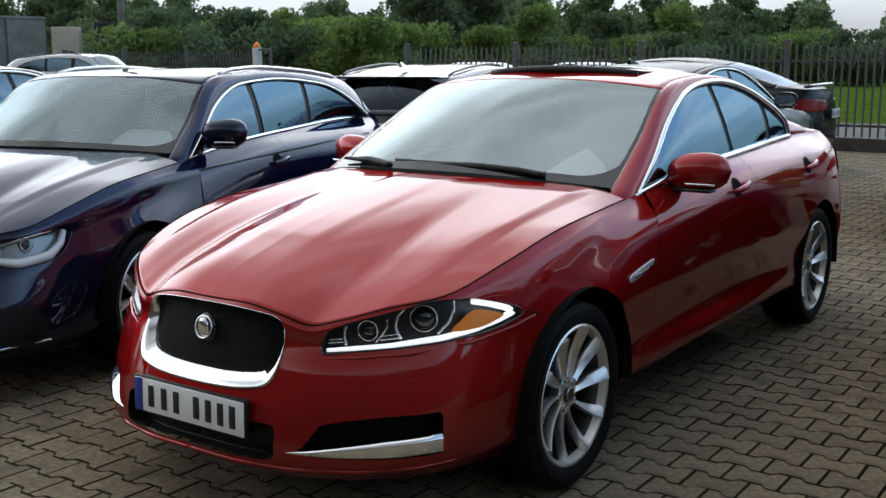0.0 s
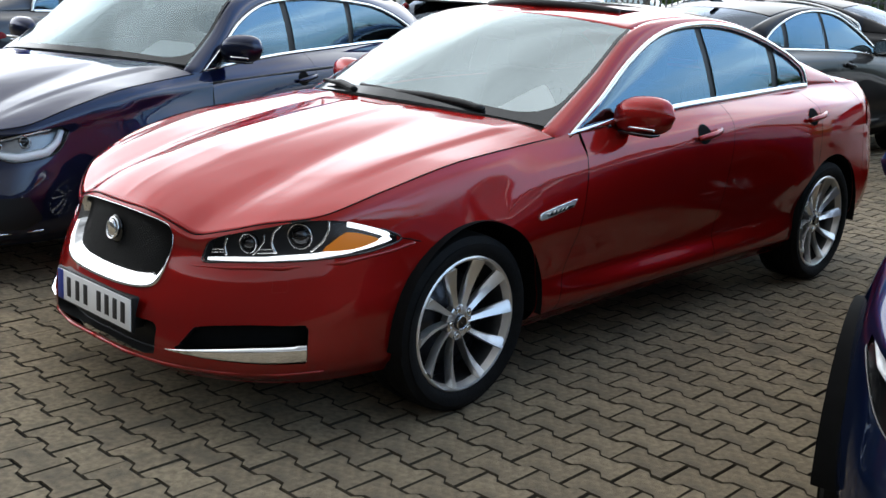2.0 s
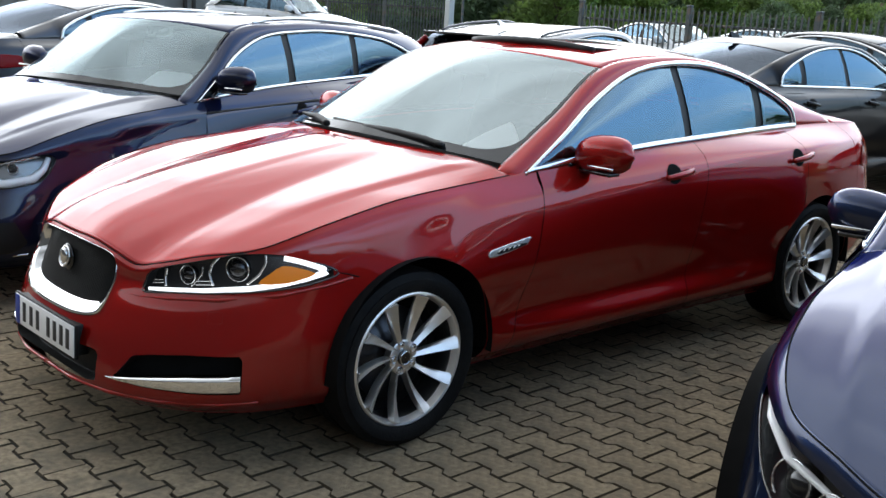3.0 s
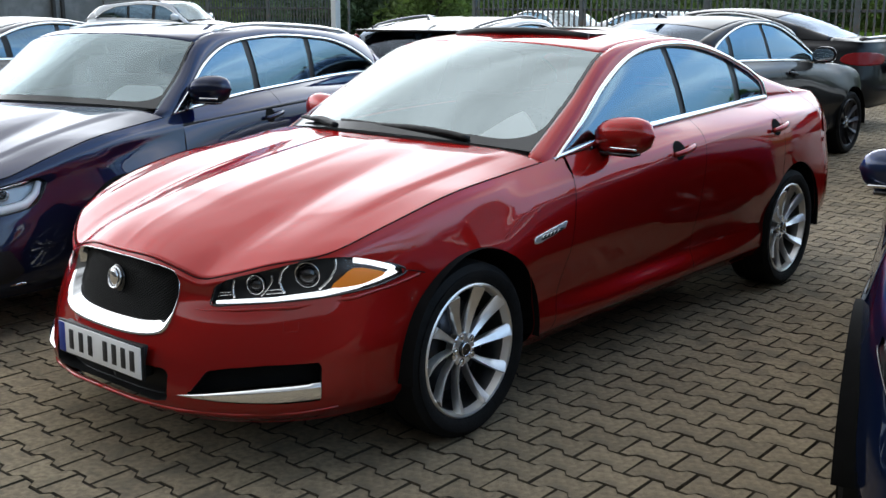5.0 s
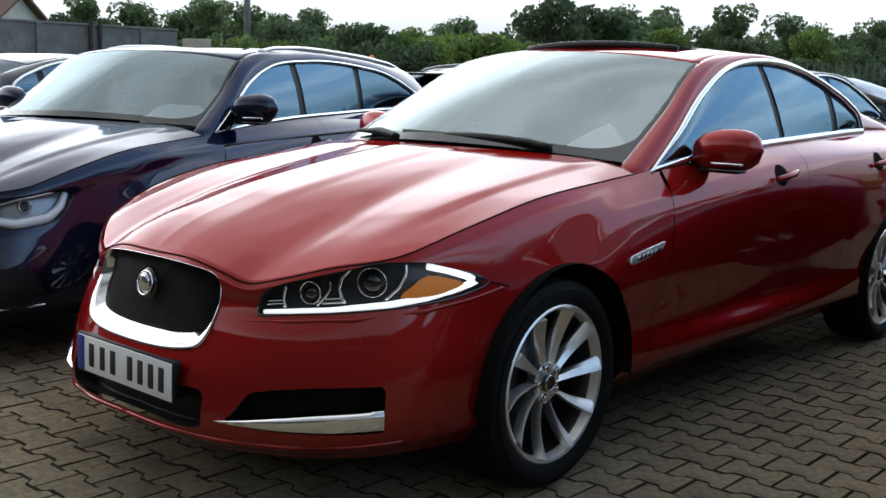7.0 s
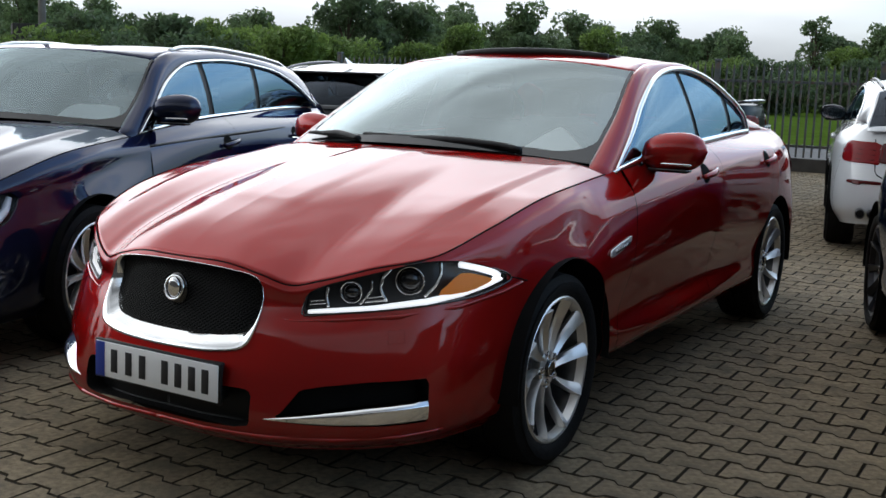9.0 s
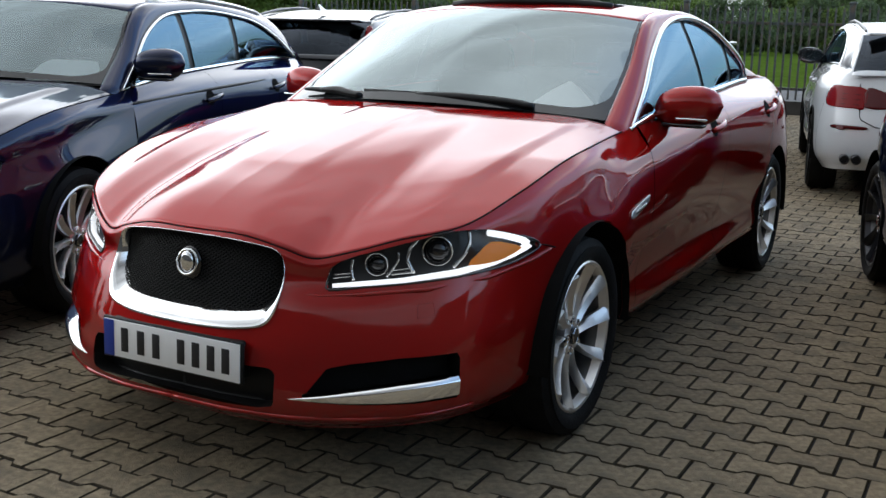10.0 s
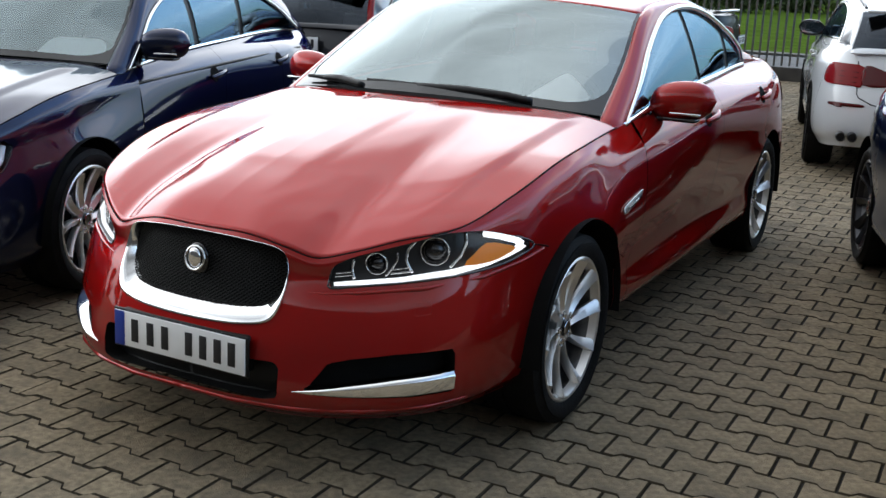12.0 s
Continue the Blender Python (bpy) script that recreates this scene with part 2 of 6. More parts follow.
M = dict(
    strip=lit_material("lit_light_strip", (0.93, 0.96, 1.0), 0.75),
    red=material("red_metallic_paint", (0.32, 0.0095, 0.0075), 0.50, 0.85, 1.0, vary=0.05, scale=900, coat_ior=1.56, coat_rough=0.05, spec=0.0, edge=(0.5, 0.04, 0.05)),
    navy=material("navy_metallic_paint", (0.011, 0.016, 0.042), 0.36, 0.8, 1.0, vary=0.08, scale=900, spec=0.0, edge=(0.1, 0.15, 0.4)),
    black=material("black_paint", (0.005, 0.005, 0.006), 0.4, 0.0, 0.45, vary=0.05, scale=900, spec=0.05, coat_ior=1.4),
    blue=material("dark_blue_paint", (0.012, 0.022, 0.06), 0.33, 0.8, 1.0, vary=0.08, scale=900, spec=0.0, edge=(0.15, 0.25, 0.5)),
    grey=material("dark_grey_paint", (0.03, 0.031, 0.036), 0.33, 0.8, 1.0, vary=0.08, scale=900),
    white=material("white_paint", (0.58, 0.60, 0.62), 0.3, 0.0, 1.0, vary=0.03, scale=4),
    chrome=material("chrome", (0.86, 0.86, 0.86), 0.09, 1.0),
    alloy=material("silver_alloy", (0.88, 0.85, 0.81), 0.40, 1.0, vary=0.05, scale=20),
    dark_alloy=material("dark_alloy", (0.05, 0.05, 0.055), 0.3, 0.8),
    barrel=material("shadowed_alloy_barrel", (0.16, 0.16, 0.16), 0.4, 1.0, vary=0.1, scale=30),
    rubber=material("tyre_rubber", (0.007, 0.007, 0.0072), 0.7, vary=0.3, scale=25, bump=0.3, bump_scale=120, spec=0.12, dirt=(0.012, 0.011, 0.010), dirt_scale=9),
    plastic=material("black_plastic", (0.006, 0.006, 0.006), 0.5, spec=0.3, bump=0.05, bump_scale=400),
    frit=material("black_glass_border", (0.010, 0.011, 0.012), 0.08, 0, 0.0, spec=0.5),
    gloss=material("gloss_black", (0.006, 0.006, 0.007), 0.12, 0, 0.6),
    dark=material("dark_underside", (0.007, 0.007, 0.007), 0.9, vary=0.3, scale=8, spec=0.1),
    # blue of the reflected sky is painted into the gloss colour of these glasses
    glass=glass_material("side_glass", (0.30, 0.35, 0.36), 0.0, ior=2.6, shine=(0.50, 0.76, 0.98)),
    screen=glass_material("windscreen_glass", (0.95, 0.99, 0.98), 0.06, (0.66, 0.78, 0.75), ior=2.9, shine=(0.86, 0.98, 1.0)),
    rear_glass=glass_material("rear_glass", (0.22, 0.25, 0.27), 0.0, ior=1.5, shine=(0.7, 0.8, 0.95)),
    estate_screen=glass_material("estate_windscreen_glass", (0.85, 0.92, 0.92), 0.012, (0.6, 0.7, 0.7), ior=2.35, shine=(0.80, 0.96, 1.0)),
    lens=glass_material("lamp_lens", (0.96, 0.965, 0.97), 0.0, ior=1.26),
    lamp_black=material("lamp_housing_black", (0.012, 0.013, 0.015), 0.3),
    lamp_white=material("lamp_reflector_white", (0.9, 0.91, 0.92), 0.2, 0.0),
    lamp_grey=material("lamp_reflector_grey", (0.30, 0.31, 0.32), 0.25, 0.5),
    amber=material("amber_reflector", (1.0, 0.27, 0.003), 0.4, 0, 0.1),
    tail=material("red_tail_lens", (0.19, 0.003, 0.005), 0.15, 0, 0.0, spec=0.15),
    tail_dark=material("dark_red_tail_lens", (0.07, 0.003, 0.004), 0.2, 0, 0.1, spec=0.25),
    paper=material("white_paper", (0.93, 0.93, 0.93), 0.8),
    cabin=material("dark_cabin_fabric", (0.03, 0.03, 0.032), 0.85, vary=0.2, scale=30, bump=0.2),
    plate_white=material("plate_white", (0.86, 0.86, 0.85), 0.4, vary=0.03, scale=15),
    plate_blue=material("plate_blue", (0.02, 0.05, 0.32), 0.4),
    print_black=material("print_black", (0.012, 0.012, 0.014), 0.5),
    steel=material("painted_fence_steel", (0.072, 0.086, 0.092), 0.5, 0.3, vary=0.2, scale=12, dirt=(0.16, 0.10, 0.06), dirt_scale=7),
    plinth=material("dark_concrete", (0.05, 0.045, 0.04), 0.9, vary=0.3, scale=4, bump=0.4, bump_scale=40),
    concrete=material("weathered_concrete", (0.23, 0.22, 0.205), 0.9, vary=0.25, scale=3, bump=0.4, bump_scale=40, dirt=(0.16, 0.15, 0.13), dirt_scale=1.5),
    paver=material("grey_paver", (0.262, 0.202, 0.124), 0.88, vary=0.34, scale=38, bump=1.0, bump_scale=190, object_random=0.15, dirt=(0.118, 0.095, 0.063), dirt_scale=5.0),
    block_edge=material("dark_block_edge", (0.055, 0.045, 0.030), 0.95, vary=0.4, scale=16, spec=0.1),
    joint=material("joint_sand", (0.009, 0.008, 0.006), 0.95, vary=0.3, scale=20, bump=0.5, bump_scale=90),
    grass=material("grass", (0.066, 0.112, 0.018), 0.9, vary=0.35, scale=1.2, bump=0.6, bump_scale=30, spec=0.0),
    asphalt=material("asphalt", (0.10, 0.10, 0.10), 0.9, vary=0.2, scale=2, bump=0.4, bump_scale=100),
    leaf=leaf_material("leaf_mid_green", (0.125, 0.185, 0.080)),
    leaf_light=leaf_material("leaf_light_green", (0.15, 0.225, 0.055)),
    leaf_dark=leaf_material("leaf_dark_green", (0.095, 0.145, 0.068)),
    bark=material("bark", (0.09, 0.07, 0.05), 0.95, vary=0.3, scale=8, bump=0.6, bump_scale=30),
    plaster=material("pale_plaster", (0.62, 0.56, 0.46), 0.9, vary=0.1, scale=2),
    tile=material("brown_roof", (0.16, 0.085, 0.06), 0.8, vary=0.2, scale=5),
)


# ---- mesh tools ----
def mk(name, verts, faces, mat, parent=None, label="", smooth=True, sharp=None, solid=0.0):
    me = bpy.data.meshes.new(name)
    me.from_pydata([tuple(map(float, v)) for v in verts], [], [tuple(map(int, f)) for f in faces])
    me.validate()
    me.materials.append(mat)
    if smooth:
        me.polygons.foreach_set("use_smooth", [True] * len(me.polygons))
        if sharp:
            me.set_sharp_from_angle(angle=radians(sharp))
    ob = new(name, me)
    if parent:
        ob.parent = parent
    if label:
        ob["label"] = label
    if solid:
        mod = ob.modifiers.new("thickness", "SOLIDIFY")
        mod.thickness, mod.offset = solid, -1
    return ob


def empty(name, m, label, category, group=""):
    ob = new(name)
    ob.matrix_world = m
    return tagged(ob, label, category, group)


def cr(keys):
    """A smooth curve through (t, values...)."""
    k = np.array(keys, float)
    t, v = k[:, 0], k[:, 1:]
    d = np.gradient(v, t, axis=0) if len(t) > 2 else np.repeat((v[1:] - v[:1]) / (t[1] - t[0]), 2, axis=0)

    def f(x):
        x = np.clip(np.asarray(x, float), t[0], t[-1])
        i = np.clip(np.searchsorted(t, x, side="right") - 1, 0, len(t) - 2)
        h = (t[i + 1] - t[i])
        a = ((x - t[i]) / h)[..., None]
        h = h[..., None]
        return (2 * a**3 - 3 * a**2 + 1) * v[i] + (a**3 - 2 * a**2 + a) * h * d[i] + (3 * a**2 - 2 * a**3) * v[i + 1] + (a**3 - a**2) * h * d[i + 1]
    return f


def chord(points):
    """A smooth curve through points by their distance, over 0 to 1."""
    p = np.array(points, float)
    s = np.concatenate([[0], np.cumsum(np.linalg.norm(np.diff(p, axis=0), axis=1))])
    return cr(np.column_stack([s / s[-1], p]))


def resample(p, n):
    s = np.concatenate([[0], np.cumsum(np.linalg.norm(np.diff(p, axis=0), axis=1))])
    x = np.linspace(0, s[-1], n)
    return np.column_stack([np.interp(x, s, p[:, i]) for i in range(p.shape[1])])


def grid_faces(n, m, closed=False):
    f = []
    for i in range(n - 1):
        for j in range(m if closed else m - 1):
            k = (j + 1) % m
            f.append((i * m + j, i * m + k, (i + 1) * m + k, (i + 1) * m + j))
    return f


def coons(bottom, top, left, right, n, m):
    """n points along left and right, m along bottom and top."""
    b, t = resample(bottom, m)[None], resample(top, m)[None]
    l, r = resample(left, n)[:, None], resample(right, n)[:, None]
    u, v = np.linspace(0, 1, n)[:, None, None], np.linspace(0, 1, m)[None, :, None]
    c = (1 - u) * (1 - v) * b[:, :1] + (1 - u) * v * b[:, -1:] + u * (1 - v) * t[:, :1] + u * v * t[:, -1:]
    return (1 - u) * b + u * t + (1 - v) * l + v * r - c


def both(p):
    """A half patch with its column 0 on the centre line, made whole."""
    return np.concatenate([p[:, :0:-1] * np.array([-1, 1, 1]), p], axis=1)


def sheet(name, p, mat, parent=None, label="", solid=0.0, flip=False):
    n, m = p.shape[:2]
    f = grid_faces(n, m)
    if flip:
        f = [q[::-1] for q in f]
    return mk(name, p.reshape(-1, 3), f, mat, parent, label, solid=solid)


def tube(points, radius, sides=8, flat=1.0, closed=False, n=None):
    """Verts and faces of a rod along points; radius may be a list; flat squeezes it upwards."""
    p = np.array(points, float)
    if n:
        p = resample(p, n)
    r = np.atleast_1d(np.asarray(radius, float))
    r = np.interp(np.linspace(0, 1, len(p)), np.linspace(0, 1, len(r)), r) if len(r) > 1 else np.full(len(p), r[0])
    d = np.gradient(p, axis=0)
    if closed:
        d = np.roll(p, -1, 0) - np.roll(p, 1, 0)
    d /= np.linalg.norm(d, axis=1)[:, None] + 1e-9
    up = np.array([0, 0, 1.0])
    side = np.cross(d, up)
    bad = np.linalg.norm(side, axis=1) < 0.05
    side[bad] = (1, 0, 0)
    side /= np.linalg.norm(side, axis=1)[:, None]
    u2 = np.cross(side, d)
    a = np.linspace(0, 2 * math.pi, sides, endpoint=False)
    v = p[:, None] + r[:, None, None] * (np.cos(a)[None, :, None] * side[:, None] + flat * np.sin(a)[None, :, None] * u2[:, None])
    k = len(p)
    f = grid_faces(k, sides, True)
    if closed:
        f += [((k - 1) * sides + j, (k - 1) * sides + (j + 1) % sides, (j + 1) % sides, j) for j in range(sides)]
    else:
        f += [tuple(range(sides))[::-1], tuple(range((k - 1) * sides, k * sides))]
    return v.reshape(-1, 3), f


def lathe(profile, n=48, centre=(0, 0, 0)):
    """Turns (x, r) about the x axis."""
    pr = np.array(profile, float)
    a = np.linspace(0, 2 * math.pi, n, endpoint=False)
    v = np.stack([np.broadcast_to(pr[:, 0:1], (len(pr), n)), pr[:, 1:2] * np.cos(a), pr[:, 1:2] * np.sin(a)], axis=-1) + np.array(centre)
    return v.reshape(-1, 3), grid_faces(len(pr), n, True)


def box(cx, cy, cz, sx, sy, sz, bevel=0.0, segs=2, m=None):
    bm = bmesh.new()
    bmesh.ops.create_cube(bm, size=1)
    bmesh.ops.scale(bm, vec=(sx, sy, sz), verts=bm.verts)
    if bevel:
        bmesh.ops.bevel(bm, geom=bm.edges[:], offset=bevel, segments=segs, affect="EDGES", profile=0.5)
    if m is not None:
        bmesh.ops.transform(bm, matrix=m, verts=bm.verts)
    bmesh.ops.translate(bm, vec=(cx, cy, cz), verts=bm.verts)
    bm.verts.index_update()
    out = [tuple(v.co) for v in bm.verts], [tuple(v.index for v in f.verts) for f in bm.faces]
    bm.free()
    return out


def join(*meshes):
    vs, fs = [], []
    for v, f in meshes:
        k = len(vs)
        vs += [tuple(x) for x in v]
        fs += [tuple(i + k for i in q) for q in f]
    return vs, fs


def inside(poly, x, y):
    r = np.zeros(np.shape(x), bool)
    for (x0, y0), (x1, y1) in zip(poly, np.roll(poly, -1, 0)):
        if y0 != y1:
            r ^= ((y0 > y) != (y1 > y)) & (x < (x1 - x0) * (y - y0) / (y1 - y0) + x0)
    return r


def nearest(poly, x, y):
    best, bx, by = np.full(np.shape(x), 1e9), np.array(x, float), np.array(y, float)
    for (x0, y0), (x1, y1) in zip(poly, np.roll(poly, -1, 0)):
        dx, dy = x1 - x0, y1 - y0
        t = np.clip(((x - x0) * dx + (y - y0) * dy) / (dx * dx + dy * dy + 1e-12), 0, 1)
        px, py = x0 + t * dx, y0 + t * dy
        d = (px - x) ** 2 + (py - y) ** 2
        w = d < best
        best, bx, by = np.where(w, d, best), np.where(w, px, bx), np.where(w, py, by)
    return bx, by


def smooth_loop(poly, per=6):
    """A closed outline rounded through its points."""
    p = np.array(poly, float)
    q = np.vstack([p[-2:], p, p[:3]])
    f = cr(np.column_stack([np.arange(-2, len(p) + 3), q]))
    return f(np.arange(0, len(p), 1 / per))


# ---- cars ----
class Body:
    """The side wall of a car body: a plan outline, and rows of height and inset round it."""

    def __init__(self, outline, rows):
        o = np.array(outline, float)
        n = len(o)
        ext = np.vstack([o[1:2] * (-1, 1), o, o[-2:-1] * (-1, 1)])
        self.plan = cr(np.column_stack([np.arange(-1, n + 1), ext]))
        self.n = n
        self.q = np.linspace(0, n - 1, 1500)
        p = self.plan(self.q)
        self.s = np.concatenate([[0], np.cumsum(np.linalg.norm(np.diff(p, axis=0), axis=1))])
        self.xy = p
        self.rows = [cr(r) for r in rows]
        self.side = int(np.argmax(p[:, 0]))
        self.crease = None

    def at_x(self, x, rear=False):
        k = np.argmax(self.xy[:, 0] > 0.97 * self.xy[:, 0].max())
        if rear:
            k = len(self.q) - np.argmax(self.xy[::-1, 0] > 0.97 * self.xy[:, 0].max())
            return float(np.interp(x, self.xy[:k - 1:-1, 0], self.s[:k - 1:-1]))
        return float(np.interp(x, self.xy[:k, 0], self.s[:k]))

    def at_y(self, y):
        return float(np.interp(y, self.xy[:, 1], self.s))

    def z(self, s, row):
        return self.rows[row](np.interp(s, self.s, self.q))[..., 0]

    def point(self, s, z, out=0.0):
        s, z = np.broadcast_arrays(np.asarray(s, float), np.asarray(z, float))
        q = np.interp(s, self.s, self.q)
        p = self.plan(q)
        d = (self.plan(q + 0.02) - self.plan(q - 0.02))
        d[..., 1] = np.where(q < 0.03, 0, d[..., 1])
        d /= np.linalg.norm(d, axis=-1)[..., None]
        nx, ny = -d[..., 1], d[..., 0]
        k = np.stack([r(q) for r in self.rows], 0)
        zk, ik = k[..., 0], k[..., 1]
        m = np.zeros_like(ik)
        m[1:-1] = (ik[2:] - ik[:-2]) / (zk[2:] - zk[:-2])
        m[0], m[-1] = (ik[1] - ik[0]) / (zk[1] - zk[0]), np.clip(2 * (ik[-1] - ik[-2]) / (zk[-1] - zk[-2]) - m[-2], -0.3, 1.6)
        zc = np.clip(z, zk[0], zk[-1])
        ins = np.zeros_like(zc)
        for j in range(len(self.rows) - 1):
            h = zk[j + 1] - zk[j]
            a = np.clip((zc - zk[j]) / h, 0, 1)
            v = (2 * a**3 - 3 * a**2 + 1) * ik[j] + (a**3 - 2 * a**2 + a) * h * m[j] + (3 * a**2 - 2 * a**3) * ik[j + 1] + (a**3 - a**2) * h * m[j + 1]
            ins = np.where((zc >= zk[j]) if j else True, v, ins)
        if self.crease is not None:
            zc, h = self.crease(s)
            d = zc - z
            ins = ins - h * np.clip(1 - np.where(d > 0, d / 0.30, -d / 0.115), 0, 1)
        ins = ins - out
        return np.stack([np.maximum(p[..., 0] + ins * nx, 0), p[..., 1] + ins * ny, z], -1)

    def normal(self, s, z, e=0.006):
        a, b = self.point(s + e, z) - self.point(s - e, z), self.point(s, z + e) - self.point(s, z - e)
        n = np.cross(a, b)
        return n / (np.linalg.norm(n, axis=-1)[..., None] + 1e-9)

    def normal_at(self, pts, v, nrm):
        """The normals nrm of the points v, for pts that are v and their mirror images."""
        look_up = {tuple(np.round(x, 3)): k for k, x in enumerate(v)}
        out = []
        for p in pts:
            sg = -1 if p[0] < -0.0005 else 1
            k = look_up.get(tuple(np.round((abs(p[0]), p[1], p[2]), 3)))
            if k is None:
                k = int(np.argmin(((v - np.array((abs(p[0]), p[1], p[2]))) ** 2).sum(1)))
            n = nrm[k]
            out.append((0.0 if abs(p[0]) < 0.0005 else n[0] * sg, n[1], n[2]))
        return out

    def full(self, s, z, out=0.0):
        """As point(), with the other side of the car for s below 0."""
        s = np.asarray(s, float)
        p = self.point(np.abs(s), z, out)
        p[..., 0] *= np.where(s < 0, -1, 1)
        return p

    def line(self, s0, s1, row, n=60):
        s = np.linspace(s0, s1, n)
        return self.point(s, self.z(s, row))

    def patch(self, poly, out=0.0, step=0.012):
        """The inside of an outline on the body, as verts and faces."""
        poly = np.array(poly)
        lo, hi = poly.min(0) - step, poly.max(0) + step
        a, b = np.meshgrid(np.arange(lo[0], hi[0] + step, step), np.arange(lo[1], hi[1] + step, step), indexing="ij")
        ins = inside(poly, a, b)
        px, pz = nearest(poly, a, b)
        a2, b2 = np.where(ins, a, px), np.where(ins, b, pz)
        n, m = a.shape
        keep = [f for f in grid_faces(n, m) if ins.ravel()[list(f)].any()]
        v = self.point(a2, b2, out).reshape(-1, 3)
        used = sorted({i for f in keep for i in f})
        idx = {i: k for k, i in enumerate(used)}
        return v[used], [tuple(idx[i] for i in f) for f in keep]


def mirrored(v, f):
    return np.array(v) * np.array([-1, 1, 1]), [q[::-1] for q in f]


def pair(name, v, f, mat, car, label="", **kw):
    """The same part on both sides of a car."""
    return mk(name, v, f, mat, car, label, **kw), mk(name, *mirrored(v, f), mat, car, label, **kw)


def wheel(car, x, y, r, rim_r, width, style, rim_mat):
    """One wheel, its outer face towards +x for x > 0."""
    sg = 1 if x > 0 else -1
    hub = new("wheel")
    hub.parent = car
    hub.matrix_local = pose(x, y, r, 0, 0, 0 if sg > 0 else 180)
    w = width / 2
    tv, tf = lathe([(-w * 0.8, rim_r - 0.005), (-w, rim_r + 0.03), (-w, r - 0.03), (-w * 0.86, r - 0.006), (-w * 0.5, r), (-0.02, r), (-0.02, r - 0.008), (0.02, r - 0.008), (0.02, r), (w * 0.5, r), (w * 0.86, r - 0.006), (w * 0.98, r - 0.03), (w * 1.03, (r + rim_r) / 2 + 0.012), (w * 1.035, (r + rim_r) / 2), (w * 1.0, rim_r + 0.02), (w * 0.9, rim_r + 0.004), (w * 0.8, rim_r - 0.006)], 72)
    mk("tyre", tv, tf, M["rubber"], hub, sharp=35)
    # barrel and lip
    # the barrel's alloy is darkened to paint the shade behind the spokes
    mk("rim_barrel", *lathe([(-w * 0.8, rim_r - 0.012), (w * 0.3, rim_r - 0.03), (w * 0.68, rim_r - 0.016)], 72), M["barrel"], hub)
    bv, bf = lathe([(w * 0.66, rim_r - 0.020), (w * 0.9, rim_r - 0.010), (w * 0.93, rim_r - 0.002), (w * 0.88, rim_r + 0.006), (w * 0.8, rim_r + 0.004)], 72)
    mk("rim_lip", bv, bf, rim_mat, hub, sharp=40)
    dv, df = lathe([(0.0, 0.001), (0.0, rim_r * 0.70), (-0.012, rim_r * 0.70)], 48)
    mk("brake_disc", dv, df, M["dark_alloy"], hub)
    mk("back_plate", *lathe([(-0.02, 0.001), (-0.02, rim_r - 0.02)], 32), M["dark"], hub)
    ns, twist, w0, w1 = style
    for i in range(ns):
        a0 = 2 * math.pi * i / ns
        n = 12
        t = np.linspace(0, 1, n)
        rad = 0.045 + (rim_r - 0.014 - 0.045) * t
        ang = a0 + twist * t**1.5
        lead = np.full(n, w0 * 0.5)
        trail = w0 * 0.5 + (w1 - w0) * np.clip((t - 0.12) / 0.88, 0, 1) ** 1.3
        xo = w * (0.60 + 0.36 * t - 0.10 * np.sin(math.pi * t))
        tang = np.stack([np.zeros(n), -np.sin(ang), np.cos(ang)], -1)
        radial = np.stack([np.zeros(n), np.cos(ang), np.sin(ang)], -1)
        c = radial * rad[:, None]
        ex = np.array([1.0, 0, 0])
        at = lambda k, dx: c + tang * np.where(k < 0, k * lead, k * trail)[:, None] + ex * (xo + dx)[:, None]
        ring = [at(-1.0, -0.008), at(-0.72, 0.005), at(0.75, -0.007), at(1.0, -0.017), at(0.9, -0.032), at(-0.9, -0.032)]
        v = np.stack(ring, 1).reshape(-1, 3)
        f = grid_faces(n, 6, True) + [tuple(range(6))[::-1], tuple(range((n - 1) * 6, n * 6))]
        mk("spoke", v, f, rim_mat, hub, sharp=30)
    mk("hub_centre", *lathe([(w * 0.3, 0.064), (w * 0.58, 0.066), (w * 0.62, 0.058), (w * 0.61, 0.036), (w * 0.61, 0.001)], 32), rim_mat, hub, sharp=40)
    mk("hub_cap", *lathe([(w * 0.60, 0.031), (w * 0.70, 0.030), (w * 0.72, 0.026), (w * 0.705, 0.022), (w * 0.715, 0.001)], 32), M["gloss"], hub, "dark centre cap with a silver ring", sharp=40)
    mk("cap_ring", *lathe([(w * 0.715, 0.027), (w * 0.735, 0.0255), (w * 0.715, 0.023)], 32), M["chrome"], hub)
    for i in range(5):
        a = 2 * math.pi * (i + 0.5) / 5
        mk("wheel_bolt", *lathe([(w * 0.55, 0.017), (w * 0.645, 0.0165), (w * 0.655, 0.0135), (w * 0.63, 0.012), (w * 0.63, 0.009), (w * 0.69, 0.0085), (w * 0.70, 0.001)], 10, (0, 0.052 * math.cos(a), 0.052 * math.sin(a))), M["chrome"], hub, sharp=30)
    return hub


